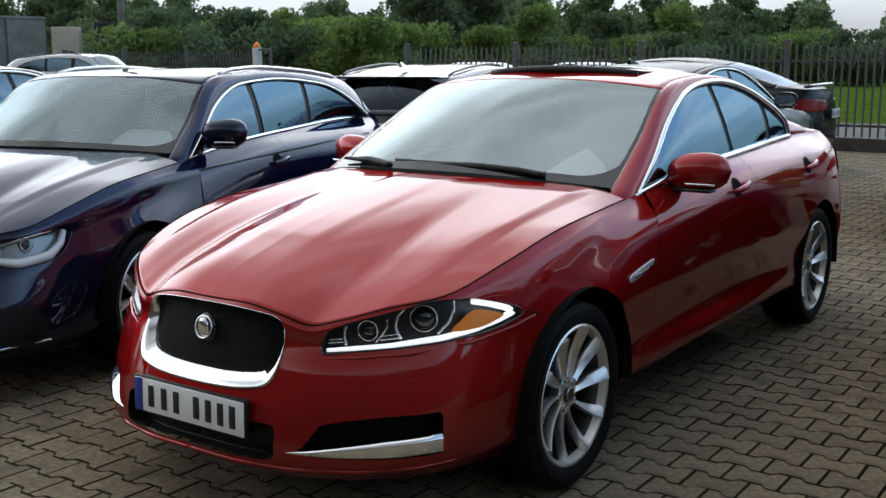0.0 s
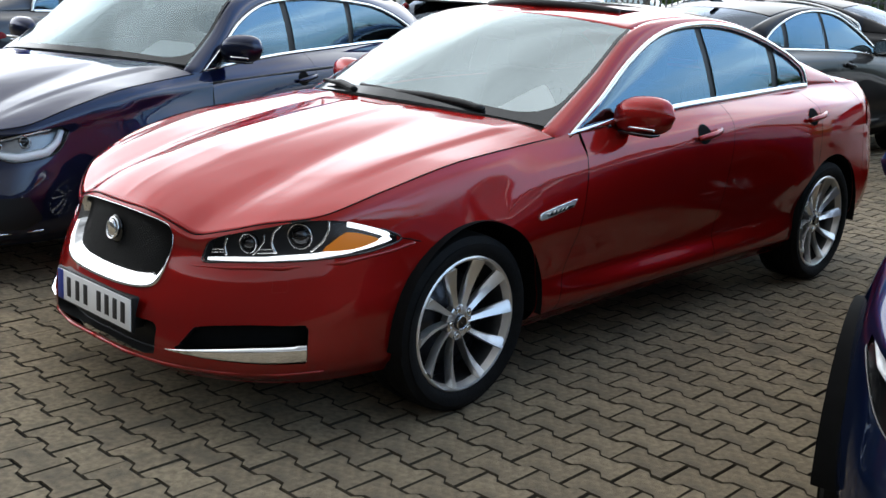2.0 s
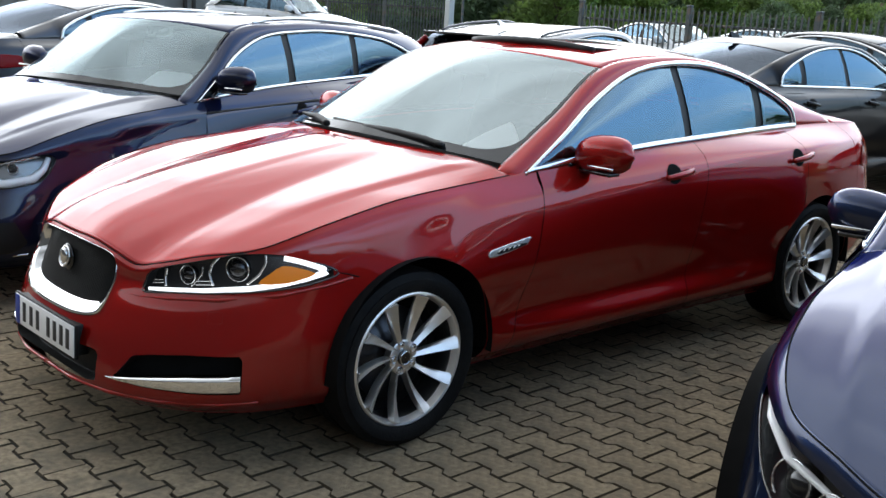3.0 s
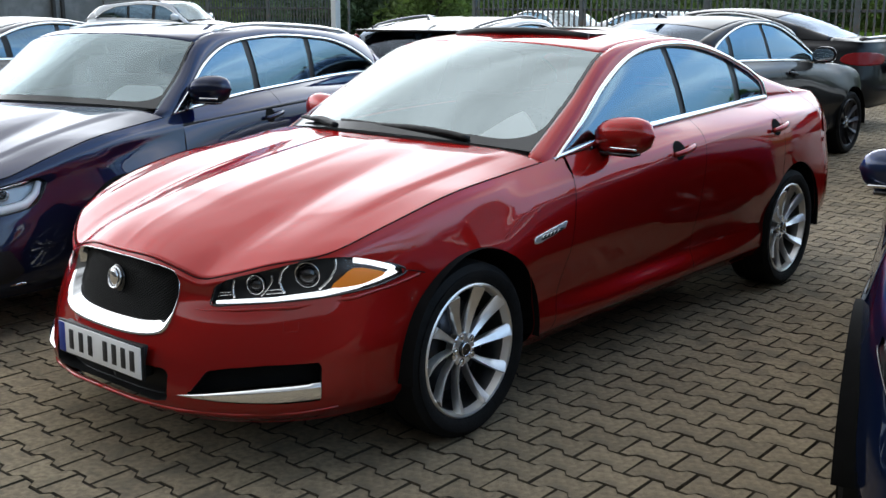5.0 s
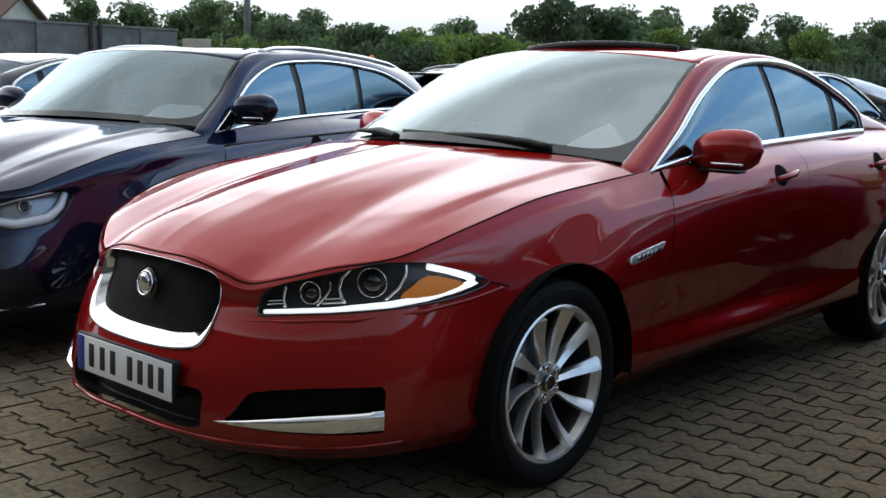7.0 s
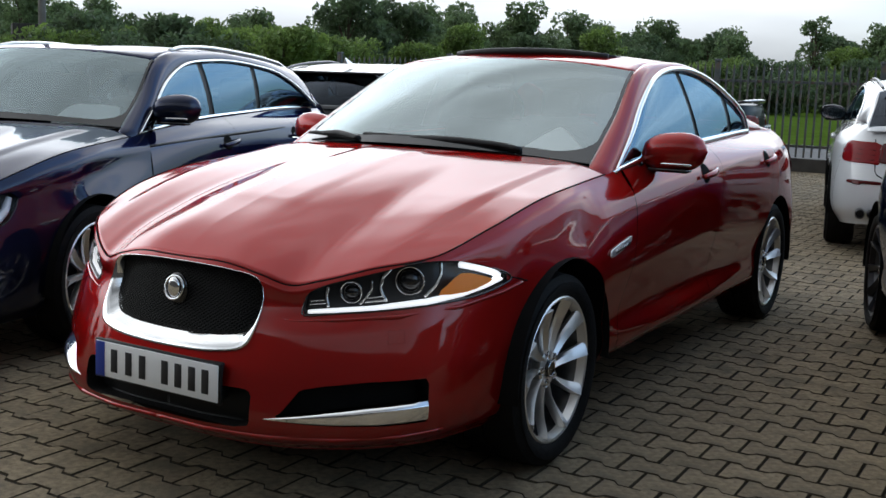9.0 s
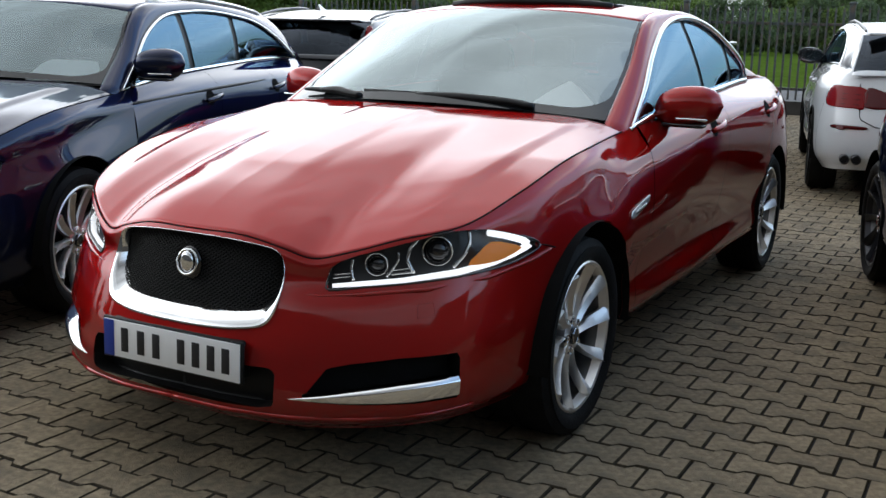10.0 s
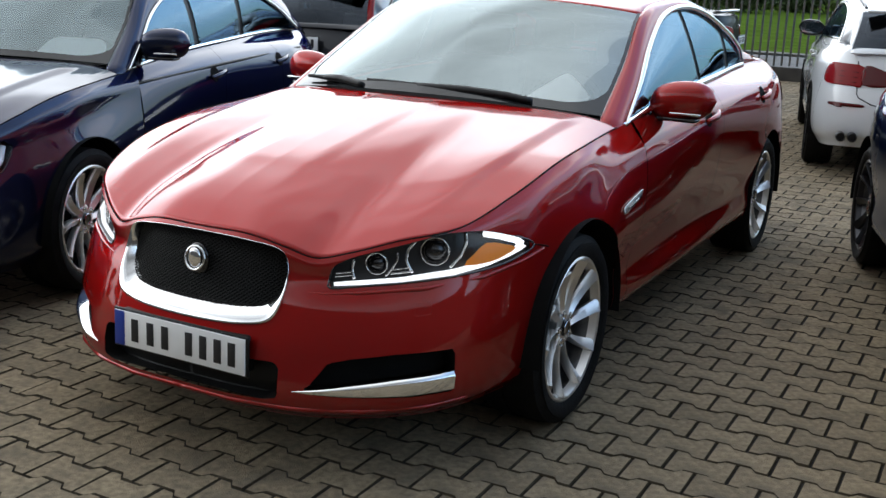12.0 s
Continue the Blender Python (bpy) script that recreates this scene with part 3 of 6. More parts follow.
def build_car(name, m, label, category, c, group=""):
    """A whole car with its nose towards -y, from a table of its lines. Returns the car and its body wall."""
    car = empty(name, m, label, category, group)
    B = Body(c["outline"], c["rows"])
    # the front wing rolls over to the bonnet edge
    roll = lambda q: float(np.interp(q, [0, 3, 4, 5, 6, 7, 7.6, 8, 8.3, 9], [0.012, 0.012, 0.018, 0.030, 0.034, 0.036, 0.030, 0.026, 0.024, 0.024]))
    shoulder = [(q, z - 0.035 if q > 3.5 else z - 0.02, i - roll(q)) for q, z, i in c["front_top"]]
    F = Body(c["outline"], c["rows"][:-1] + [shoulder, c["front_top"]])
    if c.get("flank_line"):
        crease_s, crease_z = np.array(c["flank_line"]).T
        B.crease = F.crease = lambda s: (np.interp(s, crease_s, crease_z), 0.013 * np.clip((s - crease_s[0]) / 0.20, 0, 1) * np.clip((4.9 - s) / 0.5, 0, 1))
    paint, step = c["paint"], c.get("step", 0.03)
    top = len(c["rows"]) - 1
    yf, yr = c["hubs"]
    arch = c["arch"]
    sL = B.s[-1]
    circ = lambda y, r: np.column_stack([B.at_y(y) + r * np.cos(np.linspace(0, 2 * math.pi, 72, endpoint=False)), c["tyre"][0] + 0.01 + r * np.sin(np.linspace(0, 2 * math.pi, 72, endpoint=False))])
    holes = [circ(yf, arch), circ(yr, arch)] + [np.array(h(B)) for h in c.get("holes", ())]
    # panels between shut lines
    s_door, s_b, s_c = (B.at_y(y) for y in c["cuts"])
    s_f = B.at_y(yf) - arch * 0.98
    s_r = B.at_y(yr) + arch * 1.25
    slant = c.get("slant", (0.0, 0.0, 0.0))
    cuts = [0, s_f, s_door, s_b, s_c, s_r, sL]
    lean = [0, 0, *slant, 0, 0]
    names = ["front_bumper", "front_wing", "front_door", "rear_door", "rear_wing", "rear_bumper"]
    nz = c.get("nz", 26)
    for k, nm in enumerate(names):
        W = F if k < 2 else B
        wt = top + 1 if k < 2 else top
        g0, g1 = (0.0 if k < 2 else 0.002), (0.0 if k in (0, 5) else 0.002)
        n = max(6, int((cuts[k + 1] - cuts[k]) / step))
        a = np.linspace(0, 1, n)[:, None]
        b = np.linspace(0, 1, nz)[None, :]
        s = (cuts[k] + g0) * (1 - a) + (cuts[k + 1] - g1) * a + 0 * b
        lo, hi = W.z(s, 0), W.z(s, wt) - (0.002 if k < 2 else 0)
        z = lo + (hi - lo) * b
        s0 = s
        for _ in range(4):
            s = s0 + (lean[k] * (1 - a) + lean[k + 1] * a) * (z - 0.65)
            lo, hi = W.z(s, 0), W.z(s, wt) - (0.002 if k < 2 else 0)
            z = lo + (hi - lo) * b
        gone = np.zeros(s.shape, bool)
        for h in holes:
            ins = inside(h, s, z)
            px, pz = nearest(h, s, z)
            s2, z2 = np.where(ins, px, s), np.where(ins, pz, z)
            gone |= ins
            s, z = s2, z2
        fs = [f for f in grid_faces(n, nz) if not gone.ravel()[list(f)].all()]
        v = W.point(s, z).reshape(-1, 3)
        fs = [f[::-1] for f in fs]
        nrm = W.normal(s, z).reshape(-1, 3)
        if k in (0, 5):
            v2, f2 = join((v, fs), mirrored(v, fs))
            bm = bmesh.new()
            vs = [bm.verts.new(x) for x in v2]
            for f in f2:
                bm.faces.new([vs[i] for i in f])
            bmesh.ops.remove_doubles(bm, verts=bm.verts[:], dist=0.0008)
            bm.verts.index_update()
            v2, f2 = [tuple(x.co) for x in bm.verts], [tuple(x.index for x in f.verts) for f in bm.faces]
            bm.free()
            ob = mk(nm, v2, f2, paint, car)
            vn = W.normal_at(v2, v, nrm)
            ob.data.normals_split_custom_set_from_vertices(vn)
        else:
            for ob, sg in zip(pair(nm, v, fs, paint, car), (1, -1)):
                ob.data.normals_split_custom_set_from_vertices([tuple(x) for x in nrm * (sg, 1, 1)])
    # dark inner shell behind the gaps and openings
    a, b = np.meshgrid(np.linspace(0, sL, 90), np.linspace(0, 1, 10), indexing="ij")
    z = B.z(a, 0) * (1 - b) + (B.z(a, top) - 0.02) * b
    gone = np.zeros(a.shape, bool)
    for h in (circ(yf, arch + 0.02), circ(yr, arch + 0.02)):
        ins = inside(h, a, z)
        px, pz = nearest(h, a, z)
        a, z = np.where(ins, px, a), np.where(ins, pz, z)
        gone |= ins
    v = B.point(a, z, -0.07).reshape(-1, 3)
    f = [q[::-1] for q in grid_faces(90, 10) if not gone.ravel()[list(q)].all()]
    mk("inner_shell", *join((v, f), mirrored(v, f)), M["dark"], car)
    # wheel housings and floor
    for y in (yf, yr):
        t = np.linspace(-0.04 * math.pi, 1.04 * math.pi, 30)
        xs = np.array([B.point(B.at_y(y), 0.6)[0] - 0.004, 0.80, 0.60, 0.50])
        rr = np.array([arch + 0.004, arch + 0.015, arch + 0.015, 0.02])
        v = np.stack([np.broadcast_to(xs[None], (30, 4)), y + rr * np.cos(t)[:, None], c["tyre"][0] + 0.01 + rr * np.sin(t)[:, None]], -1)
        pair("wheel_housing", v.reshape(-1, 3), grid_faces(30, 4), M["dark"], car)
    y0, y1 = B.xy[0, 1] + 0.12, B.xy[-1, 1] - 0.12
    hw = B.xy[:, 0].max() - 0.12
    mk("floor_pan", *box(0, (yf + yr) / 2, 0.26, hw * 2, yr - yf - 2 * arch - 0.02, 0.04, 0.01), M["dark"], car)
    mk("front_tray", *box(0, (y0 + yf) / 2, 0.25, 0.70, yf - y0, 0.03, 0.01), M["dark"], car)
    mk("rear_tray", *box(0, (y1 + yr) / 2, 0.30, 0.90, y1 - yr, 0.03, 0.01), M["dark"], car)
    # bonnet
    sj = B.at_y(c["junction"]) if c.get("junction") else B.at_y(yf) * 0.5
    sc = B.at_y(c["cowl_edge"])
    front, edge = F.line(0, sj, top + 1), F.line(sj, sc, top + 1)
    cowl_e = edge[-1]
    v01 = np.linspace(0, 1, 30)
    cy, cz = c["cowl"]
    cowl = np.stack([cowl_e[0] * v01, cy + (cowl_e[1] - cy) * v01**2.2, cz + (cowl_e[2] - cz) * (0.3 * v01**2 + 0.7 * v01**9)], -1)
    cen = chord([front[0], *[(0, y, z) for y, z in c["bonnet"]], cowl[0]])(np.linspace(0, 1, 60))
    n, mm = c.get("bonnet_grid", (40, 36))
    p = coons(front, cowl, cen, edge, n, mm)
    u, v = np.linspace(0, 1, n)[:, None], np.linspace(0, 1, mm)[None, :]
    for pos0, pos1, h, wd in c.get("creases", ()):
        k = np.clip((v - (pos0 + (pos1 - pos0) * u)) / wd + 0.5, 0, 1)
        p[..., 2] += h * np.clip(u * 3.2, 0, 1) ** 1.5 * np.clip((1 - u) * 9, 0, 1) * (1 - k * k * (3 - 2 * k))
    p[:, -1] += (p[:, -2] - p[:, -1]) * 0.22
    p[0, :] += (p[1, :] - p[0, :]) * 0.08
    p[-1, :] += (p[-2, :] - p[-1, :]) * 0.12
    sheet("bonnet", both(p), paint, car, solid=0.004)
    if c.get("holes"):
        pair("bonnet_seam", *tube(edge + (0.0005, 0, 0.0005), 0.0024, 5, n=50), M["dark"], car)
        pair("bonnet_front_seam", *tube(front + (0, -0.001, 0), 0.0022, 5, n=50), M["dark"], car)
    # wing top between the bonnet corner and the pillar foot
    wl3 = F.line(B.at_y(1.34 * yf / 0.89 if yf > 0.95 else 1.34), B.at_y(c["cuts"][0]) + 0.10, top + 1, 14) - (0, 0, 0.004)
    pair("wing_top", np.stack([wl3, wl3 + (-0.03, 0.004, 0.004), wl3 + (-0.12, 0.02, 0.006)], 0).reshape(-1, 3), grid_faces(3, 14), paint, car)
    # under the bonnet and the scuttle
    low = np.stack([cowl - (0, 0.06, 0.03), cowl + (0, 0.06, -0.012), cowl + (0, 0.16, -0.02)], 0)
    sheet("scuttle_panel", both(low), M["plastic"], car)
    # glasshouse lines
    T, D = chord(c["T"]), chord(c["D"])
    tt = np.linspace(0, 1, 120)
    Tp, Dp = T(tt), D(tt)
    wy, wz = c["ws_top"]
    ry0, rz0 = c["rg_top"]
    ry1, rz1 = c["rg_bottom"]
    i0 = int(np.argmin(np.linalg.norm(Tp - np.array(c["T"][c["ti"][0]]), axis=1)))
    i1 = int(np.argmin(np.linalg.norm(Tp - np.array(c["T"][c["ti"][1]]), axis=1)))
    bow = lambda e, y, z: np.stack([e[0] * v01, y + (e[1] - y) * v01**2, z + (e[2] - z) * v01**2.2], -1)
    ws_top, rg_top, rg_bot = bow(Tp[i0], wy, wz), bow(Tp[i1], ry0, rz0), bow(Tp[-1], ry1, rz1)
    bulge = lambda a, b, h: np.array(a)[None] * (1 - v01[:, None]) + np.array(b)[None] * v01[:, None] + np.sin(math.pi * v01)[:, None] * np.array(h)[None]
    base = bow(Tp[0], cy + 0.03, cz + 0.008)
    p = coons(base, ws_top, bulge(base[0], ws_top[0], (0, -0.02, 0.03)), Tp[:i0 + 1], 20, 20)
    ws = both(p)
    sheet("windscreen", ws, c.get("screen", M["screen"]), car, "pale sky-reflecting windscreen").visible_shadow = False
    # black border round the windscreen, with rounded lower corners
    at = lambda u, v: np.array([np.interp(u, np.linspace(0, 1, 20), [np.interp(v, np.linspace(0, 1, 20), p[i, :, k]) for i in range(20)]) for k in range(3)])
    lo_b, side_b, rise_b = 0.065, 0.980, 0.17
    rim = [((0, v), (lo_b, v)) for v in np.linspace(0, 0.76, 12)]
    for t in np.linspace(0, 1, 13)[1:]:
        a9 = t * math.pi / 2
        rim.append((((0, 0.76 + 0.48 * t) if t < 0.5 else ((lo_b + rise_b) * (2 * t - 1), 1)), (lo_b + rise_b * (1 - math.cos(a9)), 0.76 + (side_b - 0.76) * math.sin(a9))))
    rim += [((u, 1), (u, side_b)) for u in np.linspace(lo_b + rise_b, 1, 14)[1:]]
    edge_b = np.array([[at(*o), at(*[(o[k] + i[k]) / 2 for k in (0, 1)]), at(*i)] for o, i in rim]) + (0, -0.002, 0.003)
    pair("windscreen_border", edge_b.reshape(-1, 3), [q[::-1] for q in grid_faces(len(rim), 3)], M["frit"], car)
    rc = chord([ws_top[0], *[(0, y, z) for y, z in c["roof"]], rg_top[0]])(np.linspace(0, 1, 60))
    p = coons(ws_top, rg_top, rc, Tp[i0:i1 + 1], 40, 20)
    p[0] += (p[1] - p[0]) * 0.05
    sheet("roof", both(p), c.get("roof_paint", paint), car, solid=0.004)
    roof_grid = p
    # roof lining
    lining = np.concatenate([p - (0, 0, 0.035), (p[:, -1:] * (1.08, 1, 1) - (0, 0, 0.085))], 1)
    sheet("roof_lining", both(lining), M["cabin"], car)
    p = coons(rg_top, rg_bot, bulge(rg_top[0], rg_bot[0], (0, 0.03, 0.02)), Tp[i1:], 16, 20)
    p[0] += (p[1] - p[0]) * 0.05
    sheet("rear_window", both(p), M["rear_glass"], car, "tinted rear window")
    # pillar and roof side between T and D or the belt
    q0 = B.at_y(Dp[-1][1])
    sT = B.at_y(Tp[-1][1])
    low = np.vstack([Dp, B.line(q0, sT, top, 40)[1:]]) if sT > q0 + 0.02 else Dp
    a, b = resample(Tp, 70), None
    # match the lower line to the upper by the share of the length
    a = np.vstack([Tp[0] + (0.022, -0.08, -0.050), a[:-1]])
    low = np.vstack([Dp[0] + (0.012, -0.08, -0.050), resample(low, 69)])
    w = np.linspace(0, 1, 7)[None, :, None]
    p = a[:, None] * (1 - w) + low[:, None] * w
    p = p + np.sin(math.pi * w) * np.array([0.012, 0, 0.012])
    pair("roof_side", p.reshape(-1, 3), grid_faces(70, 7), paint, car, solid=0.004)
    # side windows
    belt_s = np.array([B.at_y(y) for y in Dp[:, 1]])
    belt = B.point(belt_s, B.z(belt_s, top))
    belt[:, 1] = Dp[:, 1]
    w = np.linspace(0, 1, 8)[None, :, None]
    g = Dp[:, None] * (1 - w) + belt[:, None] * w + np.sin(math.pi * w) * np.array([0.012, 0, 0]) - np.array([0.008, 0, 0])
    ylist = [Dp[0][1] - 0.01, *c["pillars"], Dp[-1][1] + 0.01]
    gap = 0.028
    for i in range(len(ylist) - 1):
        ya, yb = ylist[i] + (gap if i else 0), ylist[i + 1] - (gap if i < len(ylist) - 2 else 0)
        sel = [k for k in range(120) if ya <= Dp[k][1] <= yb]
        gg = g[sel[0]:sel[-1] + 1]
        pair("side_window", gg.reshape(-1, 3), grid_faces(len(gg), 8), M["glass"], car, "blue-tinted side window")
    # pillars between windows, in gloss black
    for y in c["pillars"]:
        sel = [k for k in range(120) if y - gap - 0.05 <= Dp[k][1] <= y + gap + 0.05]
        gg = g[sel[0]:sel[-1] + 1] + np.array([-0.006, 0, 0])
        pair("window_pillar", gg.reshape(-1, 3), grid_faces(len(gg), 8), M["plastic"], car)
    # trim round the side windows
    tr = c.get("trim", 0.012)
    loop = np.vstack([Dp, belt[::-1][1:-1]])
    pair("window_trim", *tube(loop + (0.004, 0, 0.0), [tr * (0.45 + 0.55 * min(1, k / 20)) for k in range(120)] + [tr * (0.5 + 0.9 * min(1, (len(loop) - k) / 20)) for k in range(120, len(loop))], 8, closed=True), c.get("trim_mat", M["chrome"]), car, "bright window surround")
    # boot lid or tailgate down to the rear wall top
    tail = B.line(sT, sL, top, 40)
    if c.get("deck", True):
        # fan from the window foot to the tail edge
        r2 = resample(tail[::-1], 20)
        b2 = resample(rg_bot, 20)
        w = np.linspace(0, 1, 12)[:, None, None]
        p = b2[None] * (1 - w) + r2[None] * w + np.sin(math.pi * w) * np.array([0, 0, 0.01])
        sheet("boot_lid", both(p), paint, car, solid=0.004)
    # wheels
    r, rim_r, width = c["tyre"]
    for y in (yf - c.get("caster", 0.0), yr):
        for x in (c["track"], -c["track"]):
            wheel(car, x, y, r, rim_r, width, c["spokes"], c.get("rim_mat", M["alloy"]))
    # mirrors
    mx, my, mz = c["mirror"]
    base = B.point(B.at_y(my - 0.10), B.z(B.at_y(my - 0.10), top) - 0.01)
    for sg in (1, -1):
        mir = new("door_mirror")
        mir.parent = car
        n, k = 14, 20
        tq, aq = np.linspace(-1, 1, n), np.linspace(0, 2 * math.pi, k, endpoint=False)
        prof = np.sqrt(np.clip(1 - np.abs(tq) ** 2.5, 0, 1))
        X = mx + 0.135 * tq[:, None] + 0 * aq
        Y = my + 0.055 * prof[:, None] * np.clip(np.cos(aq), -1, 0.35) * 1.3 - 0.02 * tq[:, None] * -1
        Z = mz + 0.084 * prof[:, None] * np.sign(np.sin(aq)) * np.abs(np.sin(aq)) ** 0.75 + 0.008 * tq[:, None]
        v = np.stack([X * sg, Y, Z], -1).reshape(-1, 3)
        f = grid_faces(n, k, True)
        f = f if sg > 0 else [q[::-1] for q in f]
        mk("mirror_shell", v, f, c.get("mirror_paint", paint), mir, sharp=50)
        v2 = np.stack([(mx + 0.122 * tq[:, None] + 0 * aq) * sg, np.full((n, k), my + 0.0265) + 0.02 * tq[:, None], mz + 0.062 * prof[:, None] * np.sin(aq)], -1).reshape(-1, 3)
        mk("mirror_glass", v2, f, M["chrome"], mir)
        mk("mirror_foot", *tube([(base[0] * sg * 0.99, base[1], base[2] + 0.005), ((mx - 0.13) * sg, my - 0.03, mz - 0.062), ((mx - 0.05) * sg, my - 0.01, mz - 0.06)], [0.022, 0.018, 0.016], 8, 0.7, n=8), M["gloss"], mir)
        mk("mirror_indicator", *box((mx + 0.03) * sg, my - 0.064, mz - 0.046, 0.13, 0.012, 0.012, 0.004), M["chrome"], mir)
        mk("mirror_base_strip", *box((mx - 0.01) * sg, my - 0.02, mz - 0.072, 0.17, 0.075, 0.018, 0.007), M["gloss"], mir)
    # door handles
    for y, z in c["handles"]:
        s = B.at_y(y)
        for sg in (1, -1):
            h = new("door_handle")
            h.parent = car
            ss = np.linspace(s - 0.075, s + 0.125, 12)
            pp = B.point(ss, z + 0.012 * np.linspace(-1, 1, 12), 0.012 + 0.018 * np.sin(np.linspace(0.15, math.pi - 0.15, 12)))
            pp[:, 0] *= sg
            mk("grip", *tube(pp, [0.010, 0.013, 0.014, 0.013], 8, 1.2), paint, h)
            # flat dark disc paints the shade of the hollow behind the grip
            e = np.column_stack([s + 0.054 * np.cos(np.linspace(0, 2 * math.pi, 20, endpoint=False)), z + 0.045 * np.sin(np.linspace(0, 2 * math.pi, 20, endpoint=False))])
            v, f = B.patch(e, 0.002)
            if sg < 0:
                v, f = mirrored(v, f)
            mk("recess", v, f, M["dark"], h)
    # seats, dashboard and wheel inside
    if c.get("cabin", True):
        ws_y = cowl[0][1]
        dash = np.array([[(x, ws_y + dy + 0.18 * (x / 0.7) ** 2, cz + dz) for x in np.linspace(-0.72, 0.72, 13)] for dy, dz in ((0.05, -0.03), (0.25, -0.03), (0.52, -0.05), (0.60, -0.12), (0.58, -0.45))])
        sheet("dashboard", dash, M["cabin"], car)
        for x in (0.37, -0.37):
            for y in (ws_y + 1.05, ws_y + 1.95):
                seat = new("seat")
                seat.parent = car
                mk("seat_cushion", *box(x, y - 0.1, 0.52, 0.5, 0.55, 0.16, 0.05), M["cabin"], seat)
                mk("seat_back", *box(x, y + 0.24, 0.82, 0.48, 0.14, 0.62, 0.05, m=pose(0, 0, 0, -16)), M["cabin"], seat)
                mk("headrest", *box(x, y + 0.35, 1.20, 0.25, 0.10, 0.17, 0.04, m=pose(0, 0, 0, -10)), M["cabin"], seat)
        ring = [(0.37 + 0.185 * math.cos(t), ws_y + 0.66 + 0.07 * math.sin(t), cz - 0.10 + 0.175 * math.sin(t)) for t in np.linspace(0, 2 * math.pi, 28, endpoint=False)]
        mk("steering_wheel", *join(tube(ring, 0.015, 8, closed=True), box(0.37, ws_y + 0.66, cz - 0.10, 0.32, 0.04, 0.07, 0.015)), M["cabin"], car)
        mk("inner_mirror", *box(0, wy - 0.10, wz - 0.10, 0.24, 0.03, 0.06, 0.02), M["gloss"], car)
    return car, B, dict(Tp=Tp, Dp=Dp, belt=belt, ws=ws, cowl=cowl, roof=roof_grid, top=top, sL=sL)


def number_plate(car, m, rear=False):
    """A plate with its blue band and its signs as plain bars, facing -y of m."""
    p = new("number_plate")
    p.parent = car
    p.matrix_local = m
    mk("plate_holder", *box(0, 0.008, 0, 0.535, 0.012, 0.128, 0.004), M["plastic"], p)
    mk("plate_sheet", *box(0, 0, 0, 0.52, 0.004, 0.114, 0.0015), M["plate_white"], p)
    mk("blue_band", *box(-0.239, -0.002, 0, 0.040, 0.004, 0.112, 0.001), M["plate_blue"], p)
    for x in (-0.176, -0.112, -0.052, 0.044, 0.100, 0.156, 0.210):
        mk("sign_bar", *box(x, -0.0025, 0, 0.028, 0.003, 0.074, 0.0012), M["print_black"], p)
    return p


def wiper_set(car, W, sides=((-0.62, 0.02), (0.05, 0.60))):
    for x0, x1 in sides:
        w = new("wiper")
        w.parent = car
        cw = W["cowl"]
        f = lambda x, up: np.array([x, np.interp(abs(x), cw[:, 0], cw[:, 1]) + 0.06 + up * 0.85, np.interp(abs(x), cw[:, 0], cw[:, 2]) + 0.025 + up * 0.46])
        a = [f(x, 0.030 * (1 - k) ** 1.2 + 0.004) for k, x in zip(np.linspace(0, 1, 12), np.linspace(x0, x1, 12))]
        mk("wiper_blade", *tube(a, [0.005, 0.008, 0.009, 0.008], 6, 1.5), M["plastic"], w)
        b = [f(x1 + 0.03, -0.012), f(x1 - 0.06, 0.010), f(x0 + (x1 - x0) * 0.66, 0.022), f(x0 + (x1 - x0) * 0.36, 0.022)]
        mk("wiper_arm", *tube(b, [0.016, 0.020, 0.021, 0.014], 8, 0.8, n=16), M["plastic"], w)


